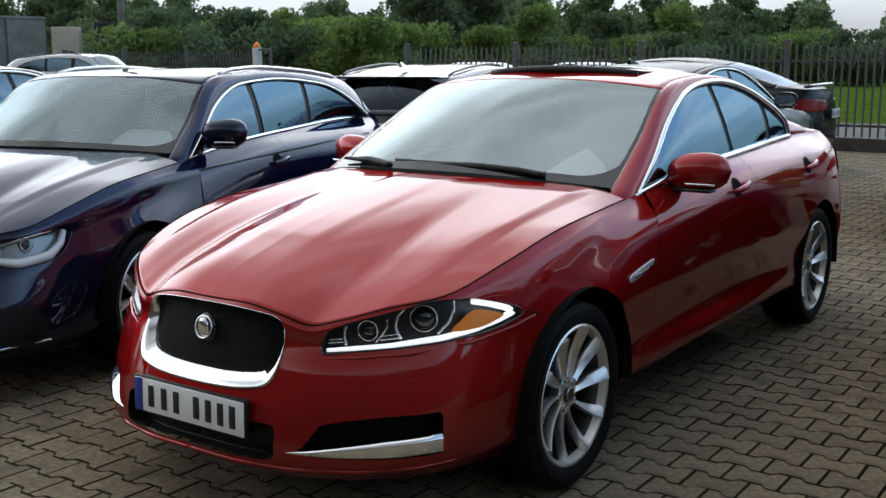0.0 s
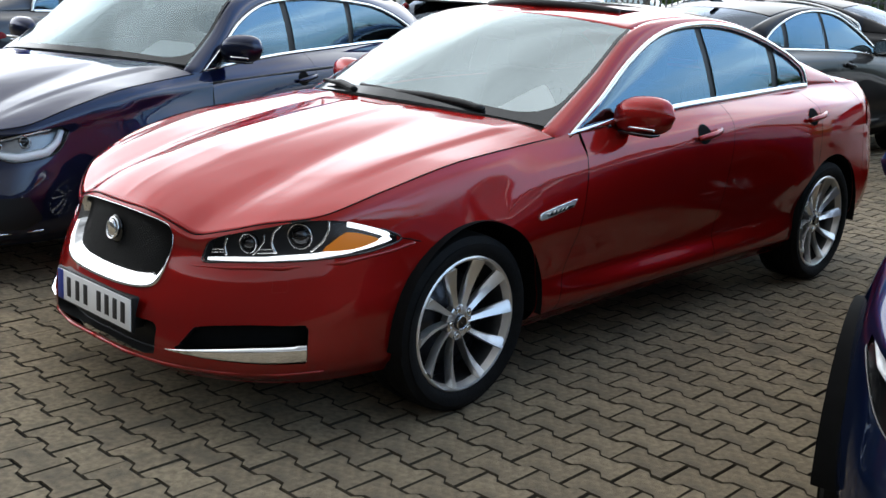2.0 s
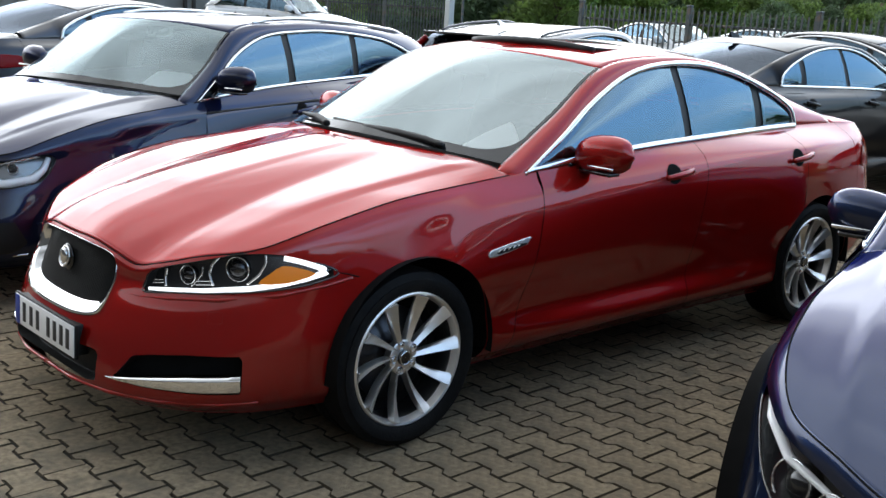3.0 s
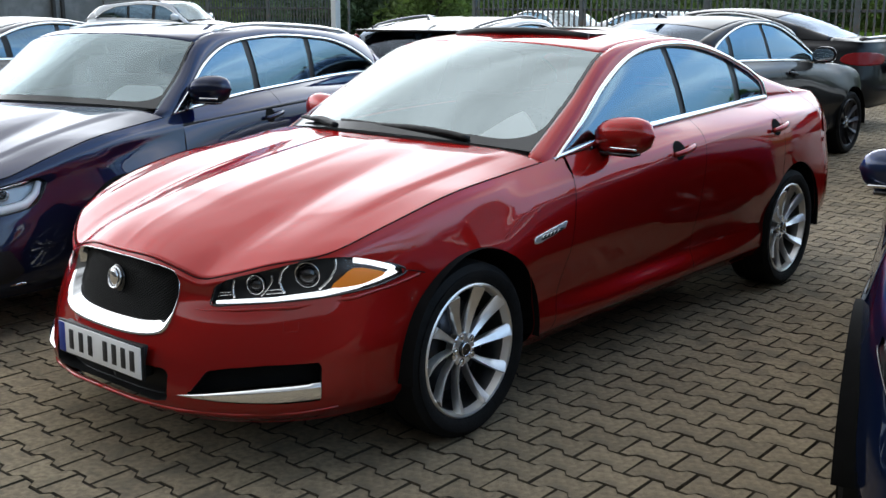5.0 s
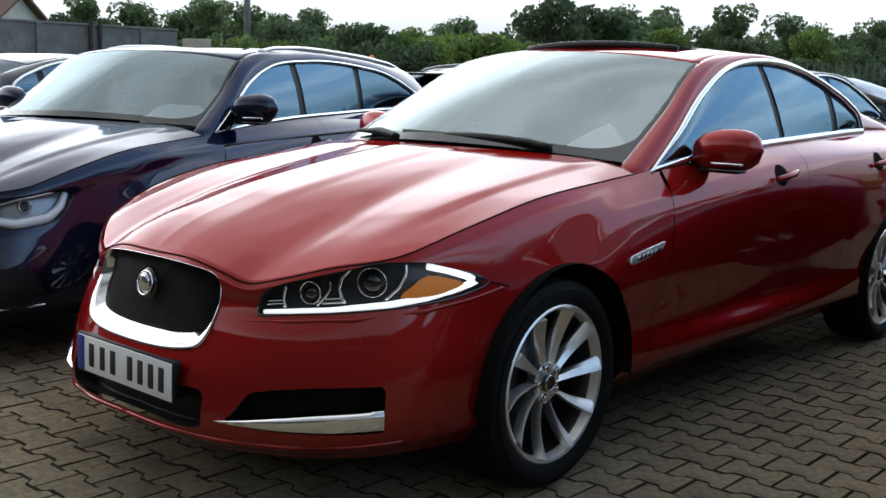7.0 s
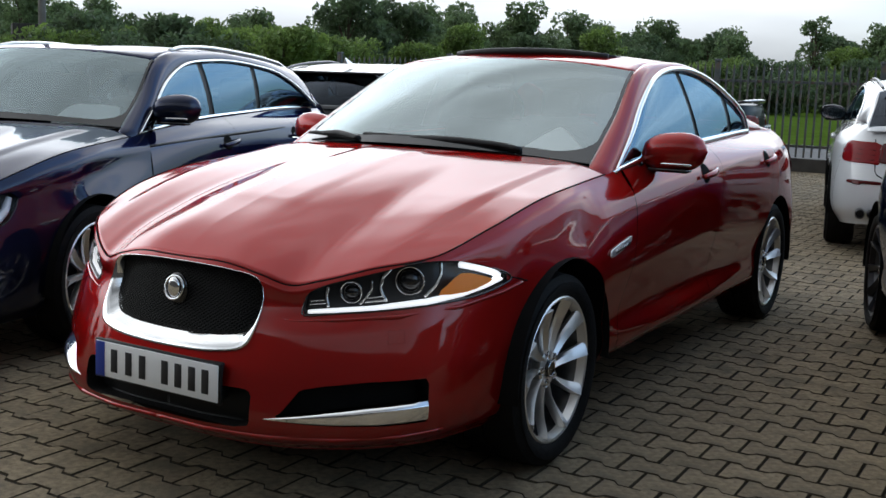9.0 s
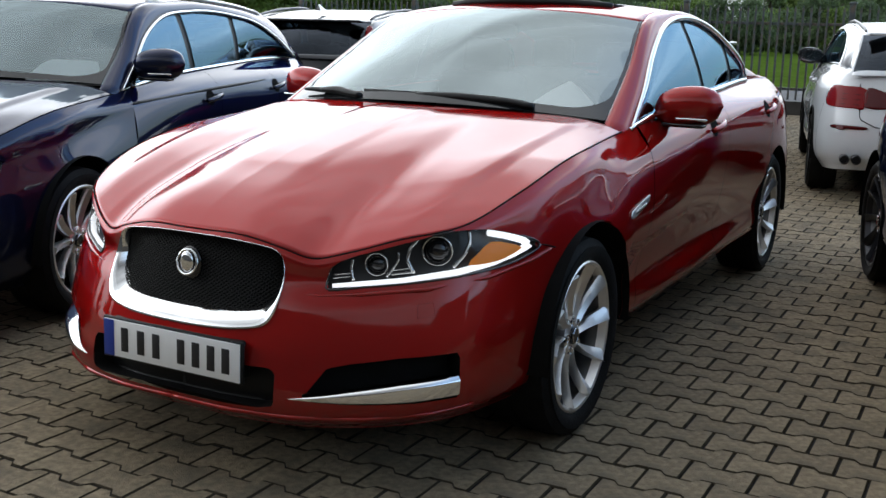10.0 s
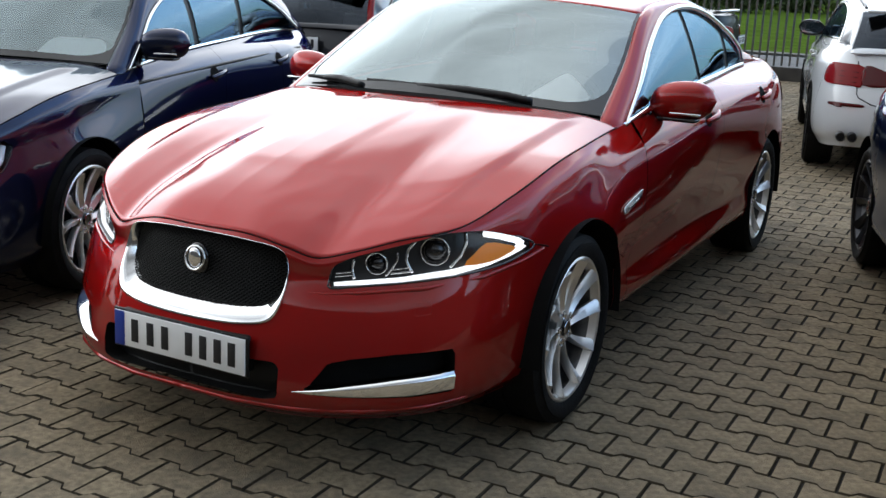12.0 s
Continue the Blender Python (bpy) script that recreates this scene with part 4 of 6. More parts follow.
SALOON = dict(
    outline=[(0, -0.135), (0.22, -0.122), (0.44, -0.055), (0.65, 0.085), (0.80, 0.27), (0.885, 0.52), (0.925, 0.80), (0.934, 1.05), (0.925, 1.45), (0.918, 2.20), (0.922, 2.95), (0.938, 3.60), (0.928, 4.05), (0.868, 4.46), (0.73, 4.68), (0.43, 4.79), (0, 4.82)],
    rows=[
        [(0, 0.205, 0.09), (3, 0.195, 0.09), (5, 0.20, 0.11), (7, 0.20, 0.14), (9, 0.19, 0.17), (11, 0.20, 0.14), (13, 0.24, 0.10), (16, 0.28, 0.10)],
        [(0, 0.27, 0.005), (3, 0.26, 0.0), (5, 0.28, 0.03), (7, 0.30, 0.045), (9, 0.31, 0.012), (11, 0.30, 0.03), (13, 0.36, 0.02), (16, 0.40, 0.0)],
        [(0, 0.40, 0.005), (3, 0.41, 0.005), (5, 0.44, 0.005), (7, 0.46, 0.02), (9, 0.43, 0.045), (11, 0.46, 0.02), (13, 0.54, 0.0), (16, 0.58, -0.01)],
        [(0, 0.55, 0.055), (3, 0.56, 0.045), (5, 0.60, 0.015), (7, 0.64, -0.006), (9, 0.66, 0.010), (11, 0.68, 0.0), (13, 0.74, 0.02), (16, 0.80, 0.02)],
        [(0, 0.66, 0.085), (3, 0.65, 0.085), (4, 0.69, 0.06), (5, 0.745, 0.030), (6, 0.79, 0.034), (7, 0.835, 0.046), (8, 0.885, 0.046), (9, 0.935, 0.025), (11, 0.985, 0.05), (13, 0.98, 0.07), (16, 0.97, 0.05)],
        [(0, 0.752, 0.115), (1, 0.748, 0.115), (2, 0.715, 0.105), (3, 0.750, 0.10), (4, 0.790, 0.078), (5, 0.815, 0.09), (6, 0.868, 0.125), (7, 0.915, 0.165), (8, 0.982, 0.114), (9, 1.045, 0.115), (10, 1.07, 0.15), (11, 1.083, 0.215), (12, 1.085, 0.22), (13, 1.08, 0.17), (14, 1.07, 0.12), (16, 1.065, 0.08)],
    ],
    front_top=[(0, 0.752, 0.115), (1, 0.747, 0.115), (1.5, 0.724, 0.110), (2, 0.698, 0.105), (2.4, 0.716, 0.103), (3, 0.751, 0.10), (4, 0.790, 0.078), (5, 0.868, 0.082), (6, 0.928, 0.102), (7, 0.954, 0.112), (7.6, 0.968, 0.116), (8, 0.982, 0.114), (8.4, 1.008, 0.113), (9, 1.045, 0.115)],
    hubs=(0.89, 3.80), arch=0.378, tyre=(0.340, 0.256, 0.24), track=0.795, cuts=(1.50, 2.66, 3.60), slant=(0.25, 0.10, 0.0),
    junction=0.376, cowl_edge=1.43, cowl=(1.28, 1.043), bonnet=[(0.06, 0.802), (0.35, 0.892), (0.75, 0.972), (1.05, 1.017)],
    T=[(0.732, 1.46, 1.012), (0.692, 1.80, 1.195), (0.625, 2.17, 1.388), (0.585, 2.60, 1.440), (0.575, 3.05, 1.425), (0.565, 3.45, 1.350), (0.575, 3.85, 1.235), (0.60, 4.22, 1.125)], ti=(2, 5),
    D=[(0.812, 1.52, 0.978), (0.770, 1.78, 1.115), (0.715, 2.03, 1.250), (0.665, 2.33, 1.365), (0.640, 2.73, 1.412), (0.645, 3.10, 1.385), (0.668, 3.45, 1.298), (0.690, 3.64, 1.225), (0.706, 3.735, 1.165), (0.720, 3.765, 1.088)],
    ws_top=(2.07, 1.432), roof=[(2.5, 1.468), (3.0, 1.465)], rg_top=(3.52, 1.405), rg_bottom=(4.32, 1.125),
    pillars=(2.70, 3.41), mirror=(0.935, 1.87, 1.055), handles=[(2.42, 0.934), (3.51, 0.950)], spokes=(10, 0.05, 0.019, 0.048), trim=0.0145,
    creases=[(0.15, 0.16, 0.0055, 0.08), (0.70, 0.84, 0.0085, 0.075)], bonnet_grid=(64, 100),
)


def derive(base, sx=1.0, sy=1.0, sz=1.0, lift=0.0, **changes):
    """Another car's table: a base stretched along its axes, with its own values where they differ."""
    c = {k: v for k, v in base.items()}
    c["outline"] = [(x * sx, y * sy) for x, y in base["outline"]]
    zz = lambda z: z * sz + lift
    c["rows"] = [[(q, zz(z), i) for q, z, i in r] for r in base["rows"]]
    c["front_top"] = [(q, zz(z), i) for q, z, i in base["front_top"]]
    for k in ("T", "D"):
        c[k] = [(x * sx, y * sy, zz(z)) for x, y, z in base[k]]
    for k in ("hubs", "cuts", "pillars"):
        c[k] = tuple(y * sy for y in base[k])
    for k in ("cowl", "ws_top", "rg_top", "rg_bottom"):
        c[k] = (base[k][0] * sy, zz(base[k][1]))
    for k in ("bonnet", "roof", "handles"):
        c[k] = [(y * sy, zz(z)) for y, z in base[k]]
    for k in ("junction", "cowl_edge"):
        c[k] = base[k] * sy
    c["mirror"] = (base["mirror"][0] * sx, base["mirror"][1] * sy, zz(base["mirror"][2]))
    c["track"] = base["track"] * sx
    c.update(holes=(), step=0.04, nz=18)
    c.update(changes)
    return c


# the estate: long roof, upright tail
ESTATE = derive(SALOON, 0.998, 0.985, 1.0,
    rows=[[(q, z, i + 0.06 * max(0, z - 0.5)) for q, z, i in r] for r in SALOON["rows"]],
    T=[(0.735, 1.44, 1.022), (0.695, 1.70, 1.19), (0.640, 1.95, 1.378), (0.605, 2.50, 1.445), (0.595, 3.20, 1.435), (0.585, 3.75, 1.395), (0.575, 4.15, 1.340), (0.66, 4.60, 1.02)], ti=(2, 6),
    D=[(0.815, 1.50, 0.995), (0.775, 1.71, 1.12), (0.725, 1.92, 1.25), (0.685, 2.17, 1.345), (0.660, 2.62, 1.392), (0.655, 3.25, 1.375), (0.662, 3.65, 1.325), (0.69, 3.98, 1.215), (0.735, 4.20, 1.085)],
    creases=[(0.55, 0.80, 0.008, 0.10)], ws_top=(1.85, 1.425), roof=[(2.4, 1.462), (3.3, 1.455)], rg_top=(4.28, 1.36), rg_bottom=(4.66, 1.03), hubs=(0.95, 3.86), spokes=(10, 0.0, 0.034, 0.038), pillars=(2.44, 3.22), cuts=(1.46, 2.50, 3.42), mirror=(0.905, 1.73, 1.115), handles=[(2.38, 0.905), (3.40, 0.925)], trim=0.010)


# ---- ground ----
def plane(name, x0, x1, y0, y1, z, mat, n=2, label="", kind="structure"):
    v = [(x, y, z) for x in np.linspace(x0, x1, n) for y in np.linspace(y0, y1, n)]
    ob = mk(name, v, [f[::-1] for f in grid_faces(n, n)], mat, smooth=False)
    return tagged(ob, label, "", "", kind)


plane("ground", -400, 400, -400, 400, -0.03, M["grass"], 2, "grassy open ground reaching to the horizon")
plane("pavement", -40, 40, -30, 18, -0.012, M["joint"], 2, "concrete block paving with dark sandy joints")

verge = []
for x0, x1, y0, y1 in ((-40, -15.9, -7.8, 18), (12.7, 24, -7.8, 18), (-15.9, 12.7, 15.86, 18)):
    verge.append(([(x0, y0, -0.005), (x1, y0, -0.005), (x1, y1, -0.005), (x0, y1, -0.005)], [(0, 1, 2, 3)]))
tagged(mk("pavement_edge", *join(*verge), M["paver"], smooth=False), "weathered grey paving farther out in the yard", "", "", "structure")

# ---- cars in the row ----
FLANK = [(1.735, 0.745), (1.79, 0.782), (1.87, 0.812), (1.99, 0.834), (2.30, 0.854), (2.70, 0.880), (3.10, 0.922), (3.60, 0.954), (4.25, 0.995), (4.9, 1.0)]
LAMP = [(0.494, 0.640), (0.498, 0.613), (0.60, 0.621), (0.732, 0.630), (0.912, 0.646), (1.076, 0.664), (1.17, 0.684), (1.232, 0.708), (1.18, 0.738), (1.056, 0.771), (0.964, 0.778), (0.87, 0.772), (0.768, 0.752), (0.66, 0.728), (0.568, 0.706), (0.508, 0.678)]
GRILLE = [(-0.352, 0.62), (-0.334, 0.545), (-0.30, 0.508), (-0.212, 0.492), (-0.10, 0.486), (0, 0.484), (0.10, 0.486), (0.212, 0.492), (0.30, 0.508), (0.334, 0.545), (0.352, 0.62), (0.352, 0.67), (0.335, 0.708), (0.28, 0.727), (0.15, 0.739), (0, 0.742), (-0.15, 0.739), (-0.28, 0.727), (-0.335, 0.708), (-0.352, 0.67)]
FOG = [(0.40, 0.314), (0.444, 0.335), (0.50, 0.405), (0.57, 0.418), (0.70, 0.430), (0.893, 0.434), (0.888, 0.300), (0.74, 0.298), (0.54, 0.304)]
INTAKE = [(-0.35, 0.29), (-0.30, 0.280), (0.30, 0.280), (0.35, 0.290), (0.352, 0.385), (0.33, 0.398), (-0.33, 0.398), (-0.352, 0.385)]
red_car, RB, RW = build_car("red_saloon_car", pose(0, 0, 0), "dark red metallic four-door saloon car parked on block paving", "car", dict(SALOON, caster=0.024, paint=M["red"], step=0.013, nz=56, flank_line=FLANK, holes=[lambda B: smooth_loop(LAMP, 3), lambda B: smooth_loop(GRILLE, 3), lambda B: FOG, lambda B: INTAKE]))
E_FLANK = [(1.28, 0.790), (1.6, 0.872), (2.1, 0.922), (3.2, 0.955), (4.6, 0.975)]
E_LAMP = [(0.50, 0.655), (0.62, 0.648), (0.76, 0.635), (0.87, 0.612), (1.05, 0.640), (1.115, 0.690), (1.16, 0.765), (1.13, 0.782), (1.05, 0.772), (0.80, 0.735), (0.58, 0.690), (0.50, 0.680)]
E_GRILLE = [(-0.40, 0.60), (-0.34, 0.40), (-0.30, 0.36), (0.30, 0.36), (0.34, 0.40), (0.40, 0.60), (0.38, 0.70), (0.30, 0.715), (-0.30, 0.715), (-0.38, 0.70)]
estate, EB, EW = build_car("navy_estate_car", pose(-2.212, -0.112, 0, 0, 0, 16.1), "dark navy estate car with roof rails beside the red saloon", "car", dict(ESTATE, flank_line=E_FLANK, screen=M["estate_screen"], paint=M["navy"], step=0.025, nz=30, holes=[lambda B: smooth_loop(E_LAMP, 3), lambda B: smooth_loop(E_GRILLE, 2)]))
N_LAMP = [(0.52, 0.60), (0.62, 0.55), (0.82, 0.55), (0.98, 0.60), (1.10, 0.68), (1.20, 0.755), (1.10, 0.745), (0.95, 0.715), (0.72, 0.675)]
near, NB, NW = build_car("dark_blue_car", pose(3.35, 0.494, 0, 0, 0, 15.5), "dark blue car with a glossy bonnet parked beside the saloon", "car", derive(SALOON, 1.0, 0.95, 0.96, 0.0, hubs=(0.846, 3.78), mirror=(0.865, 1.70, 1.01), paint=M["blue"], step=0.025, nz=30, rim_mat=M["dark_alloy"], holes=[lambda B: smooth_loop(N_LAMP, 3)]))
wagon, WB, WW = build_car("white_estate_car", pose(0.654, 11.44, 0, 0, 0, 191.2), "white estate car with red tail lamps, parked facing away", "car", derive(ESTATE, 1.0, 1.0, 1.0, paint=M["white"], mirror_paint=M["black"], rim_mat=M["dark_alloy"]))
blk, KB, KW = build_car("black_saloon_car", pose(-1.716, 10.51, 0, 0, 0, 178.8), "black saloon car with a bright window surround, parked facing away", "car", derive(SALOON, 1.0, 1.0, 1.01, 0.0, mirror=(0.935, 1.80, 1.10), trim=0.010, rim_mat=M["dark_alloy"], paint=M["black"]))
suv, SB, SW = build_car("dark_grey_estate_car", pose(-4.70, 9.43, 0, 0, 0, 196), "dark grey estate car with tall red tail lamps", "car", derive(ESTATE, 1.0, 0.95, 1.0, 0.0, paint=M["grey"], trim_mat=M["gloss"]))
coupe, CB, CW = build_car("dark_grey_coupe", pose(-8.2, 6.2, 0, 0, 0, 195), "dark grey coupe with sloping roof, parked backwards", "car", derive(SALOON, 1.0, 1.0, 1.0, paint=M["grey"]))
far, FB, FW = build_car("white_suv", pose(-17.7, 15.3, 0, 0, 0, 114), "white sport utility car farther off in the yard", "car", derive(ESTATE, 1.0, 0.95, 1.12, 0.02, paint=M["white"]))
street_car_specs = derive(SALOON, 0.97, 0.90, 1.0, 0.0, step=0.09, nz=10)
for x, y, yaw, col, lab in ((-9.5, 19.5, 80, "white", "white car parked on the street behind the fence"), (-6.6, 19.8, 84, "white", "pale car parked behind the fence")):
    build_car("street_car", pose(x, y, 0, 0, 0, yaw), lab, "car", dict(street_car_specs, paint=M[col], cabin=False), "cars behind the fence")
lift_car, LB, LW = build_car("black_liftback_car", pose(-6.13, 12.06, 0, 0, 0, -86), "black liftback car with red tail lamps near the fence", "car", derive(SALOON, 1.0, 1.0, 1.03, 0.02, paint=M["black"]))


# ---- lamps, grilles, plates and trim ----
def on(B, pts, out, sg=1):
    p = B.point(np.array([a for a, _ in pts]), np.array([b for _, b in pts]), out)
    p[:, 0] *= sg
    return p


def blob(centre, r, n=16, m=10, squash=(1, 1, 1)):
    a, b = np.meshgrid(np.linspace(0, math.pi, m), np.linspace(0, 2 * math.pi, n, endpoint=False), indexing="ij")
    v = np.stack([np.sin(a) * np.cos(b), np.sin(a) * np.sin(b), np.cos(a)], -1) * r * np.array(squash) + np.array(centre)
    return v.reshape(-1, 3), grid_faces(m, n, True)


def ring_at(c, nrm, r, tr, n=28):
    nrm = np.array(nrm) / np.linalg.norm(nrm)
    a = np.cross(nrm, (0, 0, 1.0))
    a /= np.linalg.norm(a)
    b = np.cross(a, nrm)
    t = np.linspace(0, 2 * math.pi, n, endpoint=False)
    return tube(np.array(c) + r * (np.cos(t)[:, None] * a + np.sin(t)[:, None] * b), tr, 6, closed=True)


def lamp(car, B, outline, depth=0.06, name="headlamp", label="", lens=None, per=3, back=None):
    """A lamp set into the body on both sides: pan, lens and rim. Returns both, for what is inside."""
    loop = smooth_loop(outline, per)
    res = []
    for sg in (1, -1):
        h = new(name)
        h.parent = car
        if label:
            h["label"] = label
        v, f = B.patch(loop, -depth)
        if sg < 0:
            v, f = mirrored(v, f)
        mk("lamp_pan", v, [q[::-1] for q in f], back or M["lamp_black"], h)
        a, b = on(B, loop, -0.002, sg), on(B, loop, -depth - 0.002, sg)
        n = len(loop)
        w = np.stack([a, b], 0).reshape(-1, 3)
        mk("lamp_wall", w, [(i, (i + 1) % n, n + (i + 1) % n, n + i) for i in range(n)], M["lamp_black"], h)
        v, f = B.patch(loop, 0.0015)
        if sg < 0:
            v, f = mirrored(v, f)
        ob = mk("lens", v, [q[::-1] for q in f], lens or M["lens"], h, "clear lamp lens" if not lens else "")
        ob.visible_shadow = False
        mk("lamp_seal", *tube(on(B, loop, 0.0, sg), 0.0035, 5, closed=True), M["gloss"], h)
        res.append((h, sg))
    return res


# red saloon: headlamps
for h, sg in lamp(red_car, RB, LAMP, label="headlamp with white light strip and amber indicator"):
    strip = [(0.508, 0.6215), (0.60, 0.628), (0.732, 0.637), (0.912, 0.655), (1.04, 0.673), (1.12, 0.690), (1.195, 0.7115), (1.165, 0.731), (1.11, 0.748), (1.045, 0.760)]
    mk("light_strip", *tube(on(RB, strip, -0.012, sg), [0.006, 0.0075, 0.0075, 0.009, 0.010, 0.010, 0.009, 0.011, 0.012, 0.010], 8, n=60), M["strip"], h, "lit white light strip")
    v, f = RB.patch(smooth_loop([(0.945, 0.676), (0.985, 0.708), (1.035, 0.737), (1.10, 0.728), (1.148, 0.711), (1.10, 0.693), (1.045, 0.680)], 2), 0.0028)
    if sg < 0:
        v, f = mirrored(v, f)
    mk("indicator", v, [q[::-1] for q in f], M["amber"], h, "amber indicator")
    for (s, z), r in (((0.868, 0.712), 0.040), ((0.655, 0.676), 0.030)):
        c = RB.point(s, z, -0.045) * (sg, 1, 1)
        d = RB.point(s, z, 0.05) * (sg, 1, 1) - c
        d = d / np.linalg.norm(d) + np.array([0, -0.9, 0])
        c2 = c - d / np.linalg.norm(d) * 0.01
        mk("projector", *blob(c2, r, 20, 12), M["gloss"], h)
        mk("projector_ring", *ring_at(c + d / np.linalg.norm(d) * 0.006, d, r + 0.003, 0.0032), M["chrome"], h)
    for arc, r in (([(0.790, 0.752), (0.760, 0.725), (0.752, 0.690), (0.772, 0.655)], 0.006), ([(0.978, 0.772), (0.975, 0.735), (0.950, 0.700), (0.905, 0.668)], 0.006), ([(0.724, 0.715), (0.722, 0.688), (0.700, 0.662), (0.682, 0.645)], 0.004), ([(0.572, 0.695), (0.566, 0.665), (0.575, 0.635)], 0.006), ([(0.70, 0.652), (0.765, 0.658)], 0.004), ([(0.708, 0.664), (0.757, 0.669)], 0.003), ([(0.508, 0.640), (0.568, 0.646)], 0.0025), ([(0.512, 0.650), (0.566, 0.655)], 0.0025)):
        mk("bezel", *tube(on(RB, arc, -0.020, sg), r, 6, n=14), M["chrome"], h)

# red saloon: grille
grille = new("grille")
grille.parent = red_car
loop = smooth_loop(GRILLE, 5)
rings = []
for part_in, out in ((0.0, -0.002), (0.03, 0.007), (0.16, 0.009), (0.55, -0.006), (1.0, -0.034)):
    zz = loop[:, 1] + part_in * np.interp(loop[:, 1], [0.484, 0.53, 0.60, 0.70, 0.742], [0.050, 0.040, 0.008, -0.004, -0.010])
    xx = loop[:, 0] * (1 - part_in * np.interp(loop[:, 1], [0.484, 0.53, 0.60, 0.742], [0.07, 0.10, 0.055, 0.02]))
    rings.append(RB.full(xx, zz, out))
n = len(loop)
mk("grille_surround", np.vstack(rings), [(a * n + i, a * n + (i + 1) % n, (a + 1) * n + (i + 1) % n, (a + 1) * n + i) for a in range(4) for i in range(n)], M["chrome"], grille, "chrome grille surround, broad along its foot")
v, f = RB.patch(loop, -0.05)
gv, gf = join((v, [q[::-1] for q in f]), mirrored(v, [q[::-1] for q in f]))
mk("grille_back", gv, gf, M["dark"], grille)
wires = []
for k in range(-46, 47):
    for sl in (1, -1):
        x = np.linspace(-0.36, 0.36, 60)
        z = 0.61 + (x - k * 0.0185) * sl * 0.62
        okk = inside(loop * (0.97, 1) + (0, 0), x, z)
        if okk.sum() > 3:
            xx, zz = x[okk], z[okk]
            wires.append(tube(RB.full(xx, zz, -0.026), 0.0020, 4, n=max(4, int(okk.sum() / 5))))
mk("grille_mesh", *join(*wires), M["plastic"], grille, "black diamond wire mesh")
bp = RB.full(np.array(0.0), np.array(0.655), -0.004)
mk("badge", *join(blob((bp[0], bp[1] - 0.004, bp[2]), 0.030, 20, 12, (0.85, 0.42, 1.12)), ring_at((bp[0], bp[1] - 0.004, bp[2]), (0, -1, 0.25), 0.037, 0.0045)), M["chrome"], grille, "plain silver oval badge")
mk("badge_back", *blob((bp[0], bp[1] + 0.012, bp[2] - 0.006), 0.046, 20, 12, (0.95, 0.35, 1.15)), M["gloss"], grille)

# red saloon: lower intake, plate, corner openings and bright blades
it = np.array(INTAKE)
v, f = RB.patch(it, -0.06)
mk("lower_intake", *join((v, [q[::-1] for q in f]), mirrored(v, [q[::-1] for q in f])), M["plastic"], red_car)
loopw = RB.full(it[:, 0], it[:, 1], 0.0)
loopb = RB.full(it[:, 0], it[:, 1], -0.062)
mk("intake_wall", np.vstack([loopw, loopb]), [(i, (i + 1) % 8, 8 + (i + 1) % 8, 8 + i) for i in range(8)], M["plastic"], red_car)
number_plate(red_car, pose(0, -0.136, 0.408, -1.5, 0, 0))
mk("plate_bracket", *box(0, -0.10, 0.408, 0.50, 0.05, 0.115, 0.008), M["plastic"], red_car)
